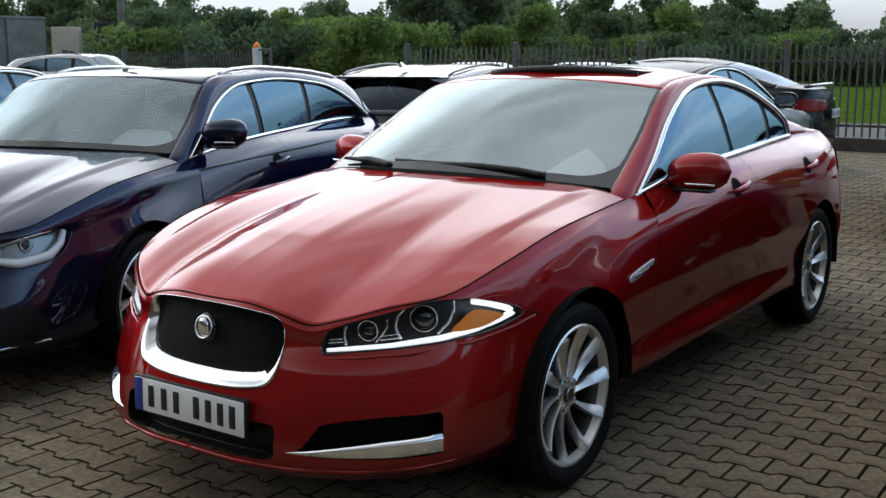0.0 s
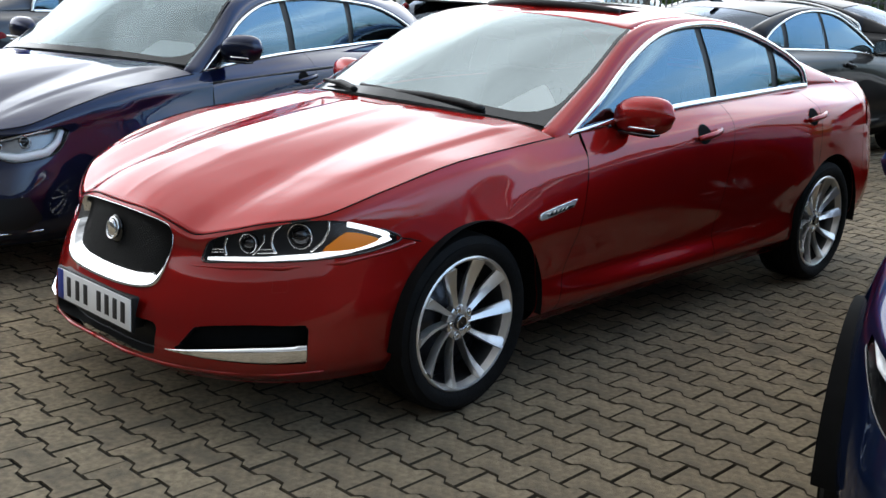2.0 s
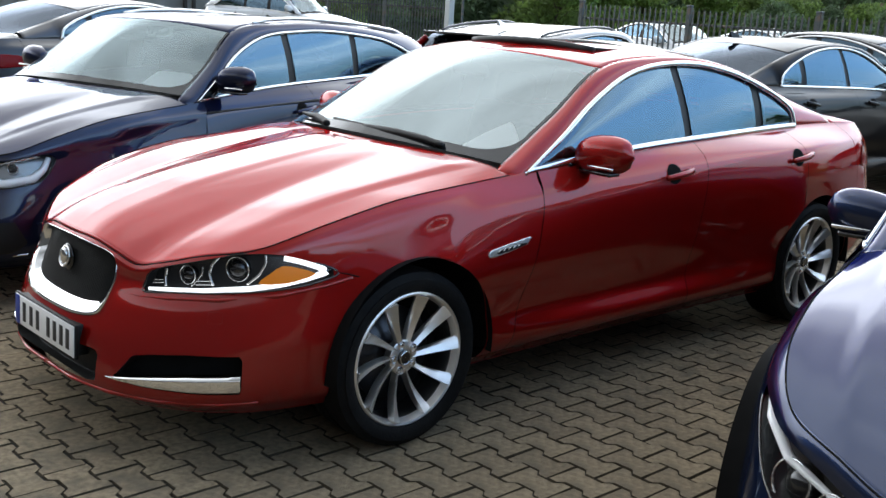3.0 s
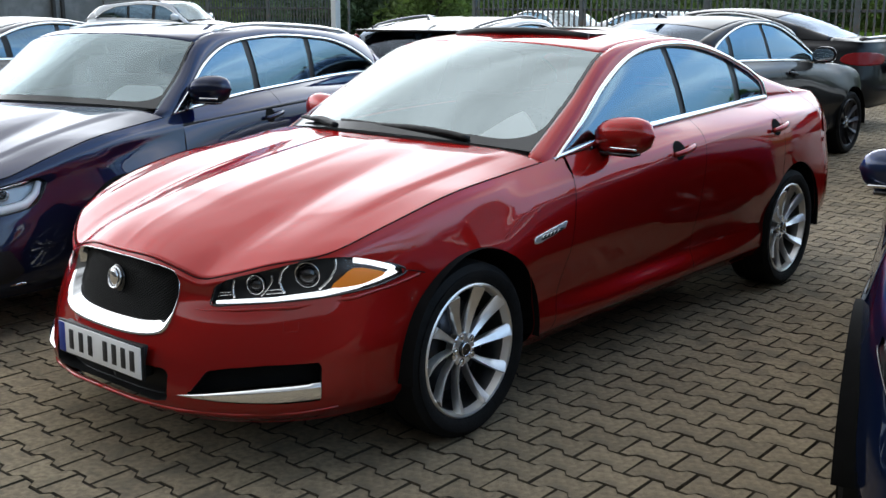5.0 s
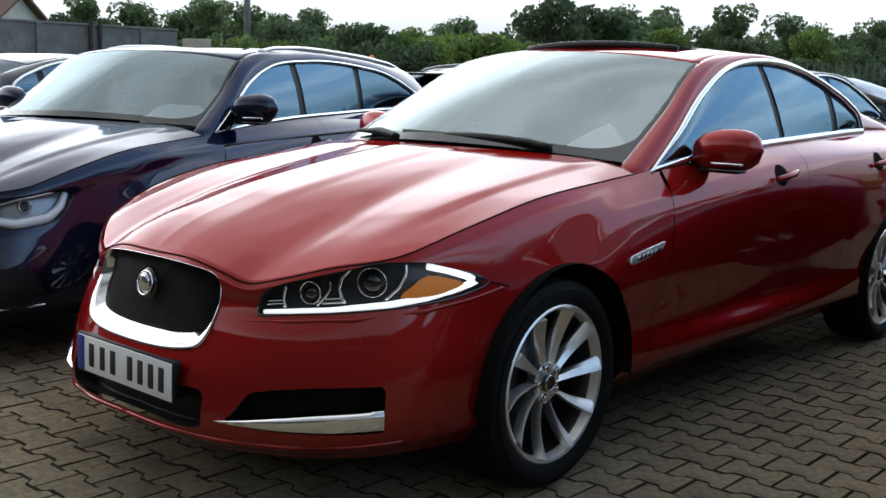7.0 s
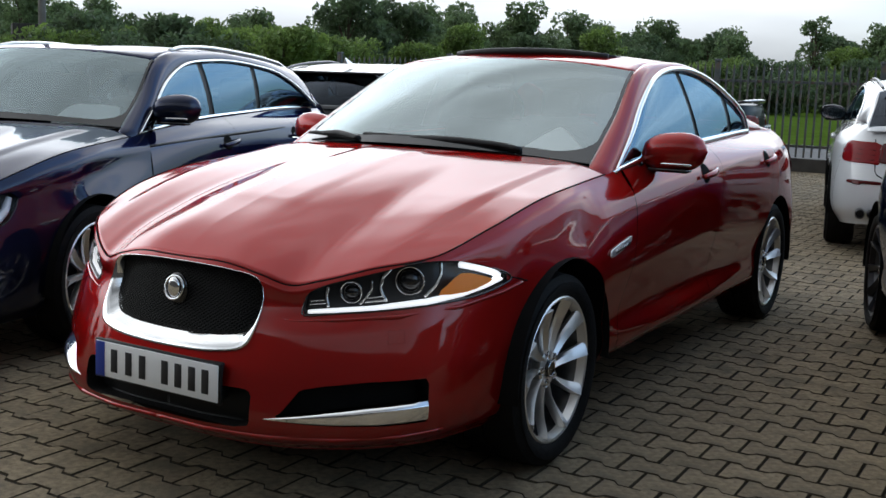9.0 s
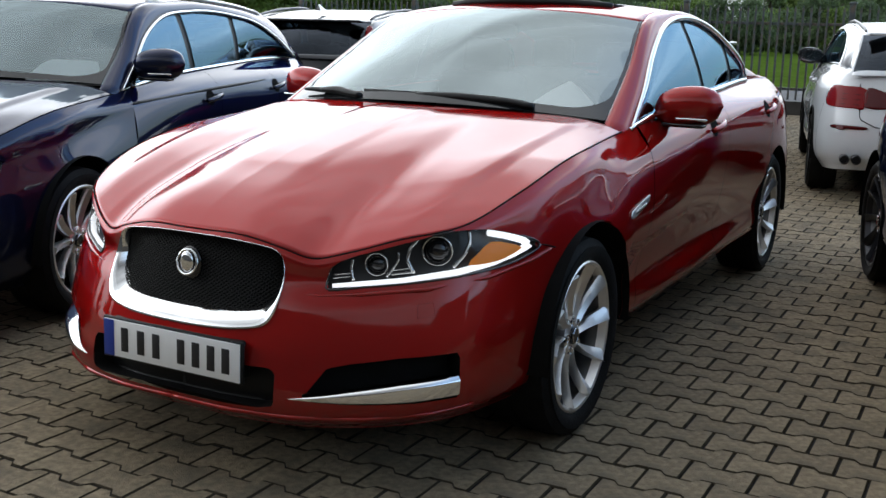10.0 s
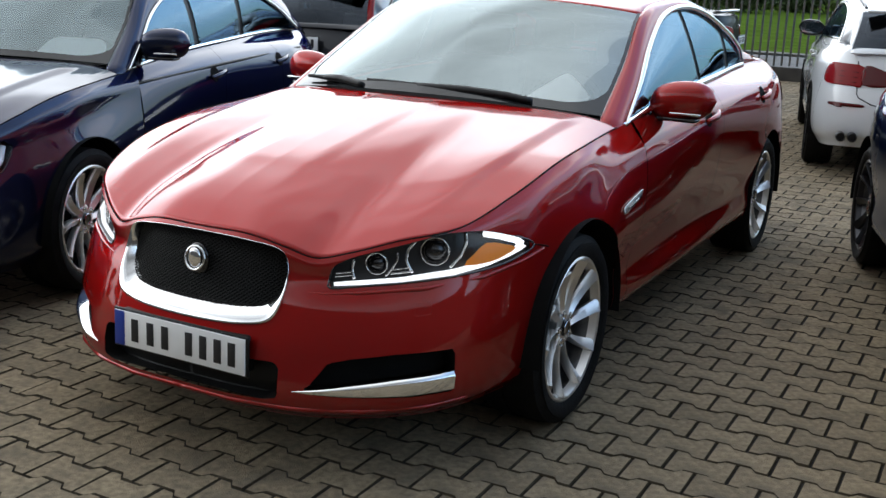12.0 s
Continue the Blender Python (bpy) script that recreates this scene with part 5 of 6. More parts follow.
for sg in (1, -1):
    fog = new("fog_lamp_recess")
    fog.parent = red_car
    v, f = RB.patch(np.array(FOG), -0.07)
    if sg < 0:
        v, f = mirrored(v, f)
    mk("recess_back", v, [q[::-1] for q in f], M["dark"], fog)
    n = len(FOG)
    mk("recess_wall", np.vstack([on(RB, FOG, -0.001, sg), on(RB, FOG, -0.072, sg)]), [(i, (i + 1) % n, n + (i + 1) % n, n + i) for i in range(n)], M["plastic"], fog)
    ss = np.linspace(0.394, 0.886, 26)
    hi = np.interp(ss, [0.394, 0.47, 0.58, 0.70, 0.886], [0.3165, 0.330, 0.345, 0.358, 0.368])
    lo = np.interp(ss, [0.394, 0.47, 0.60, 0.74, 0.886], [0.3145, 0.312, 0.306, 0.303, 0.307])
    rows_b = []
    for k, out in ((0.0, -0.030), (0.04, 0.002), (0.20, 0.011), (0.28, 0.012), (0.94, 0.008), (1.0, -0.02)):
        rows_b.append(RB.full(ss, hi + (lo - hi) * k, out * np.clip((ss - 0.385) * 12, 0.15, 1)) * (sg, 1, 1))
    v = np.array(rows_b).reshape(-1, 3)
    f = grid_faces(6, 26)
    mk("bright_blade", v, f if sg < 0 else [q[::-1] for q in f], M["chrome"], fog, "chrome blade", sharp=40)
    # side vent
    vent = new("side_vent")
    vent.parent = red_car
    vl = np.array([(1.905, 0.700), (1.908, 0.712), (1.918, 0.721), (2.02, 0.735), (2.148, 0.750), (2.154, 0.747), (2.130, 0.722), (2.05, 0.708), (1.95, 0.694), (1.915, 0.692)])
    v, f = RB.patch(vl, 0.004, 0.006)
    if sg < 0:
        v, f = mirrored(v, f)
    mk("vent_plate", v, [q[::-1] for q in f], M["alloy"], vent, "bright silver side vent", solid=0.004)
    v, f = RB.patch(smooth_loop([(1.955, 0.704), (1.962, 0.716), (2.04, 0.724), (2.115, 0.729), (2.118, 0.722), (2.05, 0.711)], 3), 0.0065, 0.006)
    if sg < 0:
        v, f = mirrored(v, f)
    mk("vent_inset", v, [q[::-1] for q in f], M["plastic"], vent)
    for k in range(5):
        s0 = 1.955 + k * 0.028
        a = on(RB, [(s0, 0.710 + k * 0.002), (s0 + 0.012, 0.720 + k * 0.002)], 0.008, sg)
        mk("vent_bar", *tube(a, 0.0022, 4), M["alloy"], vent)
    # fine edge of the flank line, and the crease under the lamp
    mk("flank_crease", *tube(on(RB, FLANK[:-1], -0.0004, sg), [0.0012, 0.0017, 0.0017], 6, n=90), M["red"], red_car)
    mk("bumper_crease", *tube(on(RB, [(0.43, 0.600), (0.47, 0.596), (0.60, 0.602), (0.80, 0.614), (1.02, 0.637), (1.19, 0.667), (1.285, 0.688)], -0.002, sg), [0.002, 0.008, 0.009, 0.008, 0.006], 8, n=50), M["red"], red_car)
    mk("wing_seam", *tube(on(RB, [(1.236, 0.709), (1.27, 0.702), (1.31, 0.690)], 0.0, sg), 0.0022, 4, n=8), M["dark"], red_car)
    # headlamp washer cover
    cover = on(RB, [(0.766, 0.537), (0.820, 0.541), (0.820, 0.579), (0.767, 0.575)], 0.0, sg)
    mk("washer_cover_seam", *tube(np.vstack([cover, cover[:1]]), 0.0010, 4, n=24), M["red"], red_car)
    # front lip
    mk("front_lip", *tube(on(RB, [(0.0, 0.262), (0.20, 0.260), (0.40, 0.258), (0.60, 0.256), (0.80, 0.258), (0.95, 0.265)], 0.002, sg), [0.008, 0.008, 0.005], 8, n=40), M["red"], red_car)
    # tail lamps
    v, f = RB.patch(smooth_loop([(5.02, 0.86), (5.15, 0.84), (5.30, 0.86), (5.55, 0.93), (5.55, 0.99), (5.30, 0.985), (5.10, 0.955)], 2), 0.006, 0.02)
    if sg < 0:
        v, f = mirrored(v, f)
    mk("tail_lamp", v, [q[::-1] for q in f], M["tail"], red_car, "red tail lamp")

wiper_set(red_car, RW, ((-0.66, -0.33), (-0.30, 0.44)))
# open sunroof with its raised deflector
roof_z = lambda x, y: float(np.interp(y, [2.07, 2.5, 3.0, 3.52], [1.432, 1.468, 1.465, 1.405])) - 0.075 * abs(x / 0.6) ** 2.2
sun_roof = new("sunroof")
sun_roof.parent = red_car
hole = np.array([[(x, y, roof_z(x, y) + 0.006) for x in np.linspace(-0.41, 0.41, 15)] for y in np.linspace(2.36, 2.92, 8)])
# dark sheet laid on the roof paints the shade inside the opening
sheet("roof_opening", hole, M["dark"], sun_roof, solid=0.003)
bar = [(x, 2.345 + 0.03 * (x / 0.4) ** 2, roof_z(0.85 * x, 2.35) + 0.018) for x in np.linspace(-0.41, 0.41, 15)]
mk("wind_deflector", *tube(bar, 0.019, 8, 1.0), M["plastic"], sun_roof)
pan = np.array([[(x, y, roof_z(x, y) + 0.018 + 0.02 * (y - 2.75)) for x in np.linspace(-0.42, 0.42, 15)] for y in np.linspace(2.75, 3.20, 8)])
sheet("glass_panel", pan, M["gloss"], sun_roof, solid=0.02)
for x in (-0.40, 0.40):
    mk("deflector_arm", *tube([(x, 2.40, roof_z(x, 2.4) + 0.028), (x, 2.75, roof_z(x, 2.75) + 0.010)], 0.012, 6), M["plastic"], sun_roof)


def dash_paper(m, w=0.28, h=0.19, peak=0.12):
    bend = lambda x: 1 - 0.82 * abs(2 * x / w - peak) ** (1.25 if peak else 7)
    v = np.array([[(x, -0.02 * math.cos(x / w * 3) + 0.85 * t * h * max(0.12, bend(x)), 0.62 * t * h * max(0.12, bend(x))) for x in np.linspace(-w / 2, w / 2, 25)] for t in np.linspace(0, 1, 8)])
    ob = sheet("price_sheet", v, M["paper"], solid=0.001)
    ob.matrix_world = m
    return tagged(ob, "white paper sheet leaning behind a windscreen", "paper", "price sheets in windscreens")


dash_paper(pose(0.45, 1.66, 1.020, 0, 0, 8))
dash_paper(pose(-2.212, -0.112, 0, 0, 0, 16.1) @ pose(0.41, 1.60, 1.020, 0, 0, 0), 0.40, 0.17, 0.0)

# navy estate: lamps, grille, rails, plate
for h, sg in lamp(estate, EB, E_LAMP, label="headlamp with clear lens and silver reflectors", back=M["lamp_grey"]):
    mk("light_strip", *tube(on(EB, [(0.54, 0.664), (0.76, 0.648), (0.88, 0.630), (1.03, 0.655), (1.09, 0.70), (1.125, 0.755)], -0.015, sg), [0.008, 0.016, 0.024, 0.024, 0.014], 8, n=30), M["lamp_white"], h)
    mk("light_fin", *tube(on(EB, [(0.70, 0.690), (0.90, 0.735), (1.08, 0.762)], -0.02, sg), 0.010, 6, n=12), M["chrome"], h)
    for s, z, r in ((0.78, 0.682, 0.020), (0.93, 0.706, 0.026)):
        mk("projector", *blob(EB.point(s, z, -0.05) * (sg, 1, 1), r), M["gloss"], h)
        mk("projector_ring", *ring_at(EB.point(s, z, -0.02) * (sg, 1, 1), (0.5 * sg, -1, 0), r, 0.004), M["chrome"], h)
egl = smooth_loop(E_GRILLE, 4)
eg = new("grille")
eg.parent = estate
v, f = EB.patch(egl, -0.05)
mk("grille_back", *join((v, [q[::-1] for q in f]), mirrored(v, [q[::-1] for q in f])), M["plastic"], eg)
p = EB.full(egl[:, 0], egl[:, 1], 0.0)
mk("grille_surround", *tube(p, 0.010, 8, closed=True), M["chrome"], eg)
for z in np.arange(0.40, 0.70, 0.045):
    mk("grille_bar", *tube(EB.full(np.linspace(-0.35, 0.35, 20), np.full(20, z), -0.02), 0.006, 5), M["gloss"], eg)
number_plate(estate, pose(0, float(EB.point(0.0, 0.42)[1]) - 0.02, 0.42))
for sg in (1, -1):
    v, f = EB.patch(np.array([(0.50, 0.30), (0.52, 0.44), (0.92, 0.45), (0.98, 0.34), (0.90, 0.29)]), 0.003, 0.03)
    if sg < 0:
        v, f = mirrored(v, f)
    mk("bumper_intake", v, [q[::-1] for q in f], M["plastic"], estate)
    mk("intake_strip", *tube(on(EB, [(0.50, 0.275), (0.75, 0.268), (0.98, 0.28)], 0.004, sg), 0.006, 6, n=20), M["chrome"], estate)
    # black strip on the estate's flank paints the shade under its crease
    mk("flank_crease", *tube(on(EB, E_FLANK, 0.001, sg), [0.003, 0.009, 0.009, 0.008], 6, n=60), M["plastic"], estate)


def roof_rails(car, W, mat, lift=0.022):
    T = W["Tp"]
    sel = [p for p in T if p[1] > W["Tp"][0][1] + 0.78]
    sel = sel[:-24]
    for sg in (1, -1):
        n = len(sel)
        k = np.linspace(0, 1, n)
        p = np.array(sel) * (sg, 1, 1) + np.stack([np.full(n, -0.03 * sg), np.zeros(n), lift * np.clip(np.minimum(k, 1 - k) * 12, 0.1, 1)], -1)
        mk("roof_rail", *tube(p, 0.013, 8, n=40), mat, car, "bright roof rail")


roof_rails(estate, EW, M["alloy"])
roof_rails(wagon, WW, M["dark_alloy"])
roof_rails(suv, SW, M["dark_alloy"])
roof_rails(far, FW, M["dark_alloy"])


def fin(car, y, z, mat):
    v = np.array([(-0.028, 0, 0), (0.028, 0, 0), (0.022, 0.17, 0), (-0.022, 0.17, 0), (0.004, 0.15, 0.055), (-0.004, 0.15, 0.055), (0.003, 0.18, 0.05), (-0.003, 0.18, 0.05)]) + (0, y, z)
    mk("roof_antenna", v, [(0, 1, 4, 5), (1, 2, 6, 4), (2, 3, 7, 6), (3, 0, 5, 7), (5, 4, 6, 7)], mat, car, "fin antenna", smooth=False)


fin(suv, 3.52, 1.445, M["alloy"])
fin(blk, 3.36, 1.47, M["black"])

# dark blue car beside: headlamp
for h, sg in lamp(near, NB, N_LAMP, label="large clear headlamp with chrome blades"):
    mk("light_strip", *tube(on(NB, [(0.56, 0.60), (0.70, 0.63), (0.90, 0.655), (1.05, 0.70), (1.16, 0.745)], -0.012, sg), [0.005, 0.008, 0.012, 0.016, 0.014], 8, n=40), M["lamp_white"], h)
    for s, z, r in ((0.86, 0.605, 0.052), (0.70, 0.595, 0.042)):
        mk("projector", *blob(NB.point(s, z, -0.06) * (sg, 1, 1), r), M["gloss"], h)
        mk("projector_ring", *ring_at(NB.point(s, z, -0.02) * (sg, 1, 1), (0.6 * sg, -1, 0.2), r + 0.004, 0.005), M["chrome"], h)


def tail(car, B, poly, mat=None, name="tail_lamp", label="red tail lamp"):
    for sg in (1, -1):
        v, f = B.patch(smooth_loop(poly, 3), 0.008, 0.02)
        if sg < 0:
            v, f = mirrored(v, f)
        mk(name, v, [q[::-1] for q in f], mat or M["tail"], car, label, solid=0.01)


sw = WB.at_y
tail(wagon, WB, [(sw(4.38), 0.875), (sw(4.39), 0.80), (sw(4.47), 0.770), (sw(4.66), 0.765), (WB.at_x(0.56, True), 0.765), (WB.at_x(0.56, True), 0.920), (sw(4.60), 0.938), (sw(4.44), 0.935)])
tail(wagon, WB, [(WB.at_x(0.55, True), 0.775), (WB.at_x(0.30, True), 0.78), (WB.at_x(0.24, True), 0.80), (WB.at_x(0.24, True), 0.85), (WB.at_x(0.40, True), 0.90), (WB.at_x(0.55, True), 0.93)], M["tail_dark"], label="dark red inner tail lamp")
for z in (0.80, 0.84, 0.88):
    for sg in (1, -1):
        mk("lamp_bar", *tube(on(WB, [(sw(4.40), z), (sw(4.60), z - 0.004), (WB.at_x(0.60, True), z - 0.006)], 0.010, sg), 0.0035, 6, n=14), M["tail_dark"], wagon)
tail(wagon, WB, [(sw(4.57), 0.60), (sw(4.66), 0.598), (WB.at_x(0.52, True), 0.60), (WB.at_x(0.52, True), 0.622), (sw(4.66), 0.626), (sw(4.57), 0.624)], M["tail_dark"], name="reflector", label="red bumper reflector")
tail(blk, KB, [(sw(4.45), 0.86), (sw(4.6), 0.82), (KB.at_x(0.45, True), 0.84), (KB.at_x(0.45, True), 0.96), (sw(4.55), 0.98)])
tail(coupe, CB, [(sw(4.22), 0.86), (sw(4.6), 0.82), (CB.at_x(0.35, True), 0.84), (CB.at_x(0.35, True), 0.93), (sw(4.55), 0.95), (sw(4.3), 0.93)])
tail(lift_car, LB, [(sw(4.40), 0.90), (sw(4.6), 0.84), (LB.at_x(0.30, True), 0.86), (LB.at_x(0.30, True), 0.97), (sw(4.55), 1.0)])
number_plate(lift_car, pose(0, 4.86, 0.80, 0, 0, 180), True)
tail(near, NB, [(sw(4.20), 0.95), (sw(4.35), 0.85), (NB.at_x(0.45, True), 0.88), (NB.at_x(0.45, True), 1.0), (sw(4.3), 1.03)])
# tailgates of the estates
for car, B, W, z0 in ((wagon, WB, WW, 0.62), (suv, SB, SW, 0.75)):
    bx = lambda x: B.at_x(x, True)
    sL = W["sL"]
    gap = np.array([(sL, z0), (bx(0.45), z0), (bx(0.58), z0 + 0.06), (bx(0.62), z0 + 0.34)])
    for sg in (1, -1):
        mk("tailgate_seam", *tube(on(B, gap, 0.001, sg), 0.005, 4, n=24), M["dark"], car)
    y = float(B.point(sL, 0.5)[1])
    number_plate(car, pose(0, y + 0.012, z0 + 0.15, 0, 0, 180), True)
    for x in (-0.62, 0.62):
        for dx in (-0.045, 0.045):
            v, f = lathe([(-0.09, 0.036), (0.05, 0.038), (0.055, 0.034), (0.0, 0.031), (0.0, 0.001)], 20)
            v = np.array([(b, a, c) for a, b, c in v]) + (x + dx, y - 0.03, 0.36)
            mk("exhaust_pipe", v, f, M["dark_alloy"], car, sharp=40)
    mk("roof_spoiler", *box(0, W["roof"][-1, 0][1] + 0.03, W["roof"][-1, 0][2] - 0.005, 1.10, 0.16, 0.025, 0.01), M["gloss"] if car is suv else M["white"], car)
# tall rear lamps of the dark car
for sg in (1, -1):
    T = [p for p in SW["Tp"][-20:]]
    p = np.array(T)[3:-1] * (sg, 1, 1) + np.array([0.015 * sg, 0.015, 0.0])
    mk("pillar_lamp", *tube(p, 0.032, 8, n=20), M["tail"], suv, "tall red pillar lamp")
# rear spoiler of the liftback
mk("boot_spoiler", *tube([(x, 4.74 - 0.12 * (x / 0.7) ** 2, 1.185 - 0.02 * (x / 0.7) ** 2) for x in np.linspace(-0.72, 0.72, 15)], 0.05, 8, 0.45), M["gloss"], lift_car)


# ---- fence and gate ----
fence = empty("palisade_fence", pose(0, 16.0, 0, 0, 0, 0), "dark grey steel palisade fence on a concrete plinth", "fence")
post_me = picket_me = None
for k in range(-1, 10):
    x = -11.19 + 2.7 * (k + 1)
    if post_me is None:
        pv, pf = join(box(0, 0, 0.90, 0.09, 0.09, 1.80, 0.008), box(0, 0, 1.82, 0.11, 0.11, 0.05, 0.015))
        post_me = mk("post", pv, pf, M["steel"], fence, smooth=False).data
        first = [o for o in fence.children if o.name == "post"][0]
        first.location = (x, 0, 0)
    else:
        o = new("post", post_me)
        o.parent, o.location = fence, (x, 0, 0)
for z in (0.42, 1.48):
    mk("rail", *box(1.0, 0.01, z, 24.4, 0.04, 0.045, 0.006), M["steel"], fence, smooth=False)
mk("plinth", *box(1.0, 0.0, 0.10, 24.6, 0.10, 0.24, 0.01), M["plinth"], fence, smooth=False)
for i in range(int(24.2 / 0.127)):
    x = -11.05 + i * 0.127
    if picket_me is None:
        v = [(-0.016, -0.014, 0.24), (0.016, -0.014, 0.24), (0.016, 0.006, 0.24), (-0.016, 0.006, 0.24), (-0.016, -0.014, 1.70), (0.016, -0.014, 1.70), (0.016, 0.006, 1.70), (-0.016, 0.006, 1.70), (0, -0.004, 1.78)]
        o = mk("picket", v, [(0, 1, 5, 4), (1, 2, 6, 5), (2, 3, 7, 6), (3, 0, 4, 7), (4, 5, 8), (5, 6, 8), (6, 7, 8), (7, 4, 8), (3, 2, 1, 0)], M["steel"], fence, smooth=False)
        picket_me = o.data
    else:
        o = new("picket", picket_me)
        o.parent = fence
    o.location = (x, -0.03, random.uniform(-0.008, 0.008))

fence2 = empty("far_palisade_fence", pose(-19.9, 20.3, 0, 0, 0, 10), "pale grey steel palisade fence by the gate", "fence")
for z in (0.4, 1.45):
    mk("rail", *box(-3.7, 0, z, 7.4, 0.04, 0.05, 0.006), M["steel"], fence2, smooth=False)
for i in range(62):
    o = new("picket", picket_me)
    o.parent, o.location = fence2, (-0.12 - i * 0.118, -0.03, 0.02)
for i in range(4):
    o = new("post", post_me)
    o.parent, o.location = fence2, (-0.1 - i * 2.45, 0, 0.0)

gate = empty("gate_post", pose(-19.6, 20.0, 0), "white gate post with an orange warning lamp on top", "gate post")
mk("column", *box(0, 0, 0.93, 0.20, 0.20, 1.86, 0.01), M["white"], gate, smooth=False)
mk("warning_lamp", *lathe([(0, 0.001), (0, 0.10), (0.05, 0.10), (0.16, 0.03), (0.17, 0.001)], 16), M["amber"], gate, "orange warning lamp")
wl2 = [o for o in gate.children if o.name.startswith("warning_lamp")][0]
wl2.matrix_local = pose(0, 0, 1.86, 0, -90, 0)
mk("guide_frame", *join(box(0.55, 0, 0.93, 0.06, 0.06, 1.86, 0.01), box(0.3, 0, 1.80, 0.5, 0.05, 0.06, 0.01)), M["steel"], gate, smooth=False)
pole = empty("lamp_pole", pose(-30.6, 24.0, 0), "grey concrete lighting pole", "pole")
mk("shaft", *tube([(0, 0, 0), (0, 0, 9.0)], [0.16, 0.10], 10, n=3), M["concrete"], pole)

wall = mk("wall_west", *box(-37.6, 16.0, 1.6, 0.25, 19.0, 3.24, 0.02), M["concrete"], smooth=False)
tagged(wall, "weathered grey concrete boundary wall", "", "", "structure")
mk("coping", *box(-37.6, 16.0, 3.25, 0.36, 19.1, 0.10, 0.02), M["concrete"], wall, smooth=False)
for y in np.arange(7.4, 25.0, 2.33):
    mk("wall_post", *box(-37.42, y, 1.6, 0.14, 0.20, 3.26, 0.01), M["concrete"], wall, smooth=False)
for y in (21.25, 21.65):
    mk("dark_stanchion", *box(-37.3, y, 1.75, 0.12, 0.14, 3.52, 0.01), M["plinth"], wall, smooth=False)
pier = empty("gate_pier", pose(-37.3, 26.4, 0, 0, 0, 35), "cream rendered pier with a brown letter box", "pier")
mk("shaft", *box(0, 0, 1.45, 1.15, 0.5, 2.92, 0.02), M["plaster"], pier, smooth=False)
mk("letter_box", *box(0.12, -0.30, 1.75, 0.42, 0.14, 0.30, 0.02), M["tile"], pier, smooth=False)
shed = empty("dark_shed", pose(-36.2, 28.2, 0, 0, 0, 55), "dark corrugated steel shed beside the gate pier", "shed")
mk("shed_wall", *box(0, 0, 1.55, 2.0, 1.6, 3.12, 0.02), M["plinth"], shed, smooth=False)
for x in np.arange(-0.9, 1.0, 0.2):
    mk("rib", *box(x, -0.82, 1.55, 0.06, 0.05, 3.08, 0.01), M["plinth"], shed, smooth=False)

# three unseen dark walls, added to shade the cars and dim their reflections
tagged(mk("wall_south", *box(2.0, -8.0, 2.15, 46.0, 0.4, 4.5, 0.03), M["plinth"], smooth=False), "unseen dark wall added behind the yard to shade the car fronts", "", "", "structure")

tagged(mk("wall_east", *box(24.0, 1.2, 1.7, 0.4, 24.0, 3.6, 0.03), M["plinth"], smooth=False), "unseen dark wall added at the yard side to darken reflections", "", "", "structure")

tagged(mk("wall_return", *box(13.0, -4.6, 1.85, 0.4, 6.4, 3.9, 0.03), M["plinth"], smooth=False), "unseen dark wall added to keep bright sky off the bumper", "", "", "structure")

# ---- buildings in the distance ----
def house(name, m, w, d, h, rise, label):
    e = empty(name, m, label, "house")
    mk("house_wall", *box(0, 0, h / 2, w, d, h, 0.02), M["plaster"], e, smooth=False)
    o, t = 0.5, 0.18
    prof = [(-d / 2 - o, h - o * rise / (d / 2)), (0, h + rise), (d / 2 + o, h - o * rise / (d / 2))]
    v = [(sx * (w / 2 + o), y, z + dz) for sx in (-1, 1) for dz in (0, t) for y, z in prof]
    f = [(0, 1, 4, 3), (1, 2, 5, 4), (6, 9, 10, 7), (7, 10, 11, 8), (3, 4, 10, 9), (4, 5, 11, 10), (0, 6, 7, 1), (1, 7, 8, 2), (0, 3, 9, 6), (2, 8, 11, 5)]
    mk("roof", v, f, M["tile"], e, smooth=False)
    g = [(sx * (w / 2 - 0.01), y, z) for sx in (-1, 1) for y, z in ((-d / 2, h), (d / 2, h), (0, h + rise))]
    mk("gable", g[:3], [(0, 1, 2)], M["plaster"], e, smooth=False)
    mk("gable", g[3:], [(0, 2, 1)], M["plaster"], e, smooth=False)
    for x in (-w / 4, w / 4):
        win = mk("window", *box(x, -d / 2 - 0.02, h * 0.55, 1.2, 0.1, 1.3, 0.02), M["white"], e, smooth=False)
        mk("pane", *box(x, -d / 2 - 0.06, h * 0.55, 1.05, 0.06, 1.15, 0.01), M["glass"], win, smooth=False)
    return e


house("pale_house", pose(-66.3, 27.3, 0, 0, 0, 35), 11, 9, 3.6, 2.4, "pale plastered house with a brown tiled roof")
house("low_house", pose(-34, 88, 0, 0, 0, 10), 9, 7, 1.9, 1.5, "low house with a dark brown roof among trees")

# ---- road and grass beyond the fence ----
tagged(mk("road", *box(-10, 21.5, -0.028, 120, 5.5, 0.03), M["asphalt"], smooth=False), "grey asphalt road behind the fence", "", "", "structure")


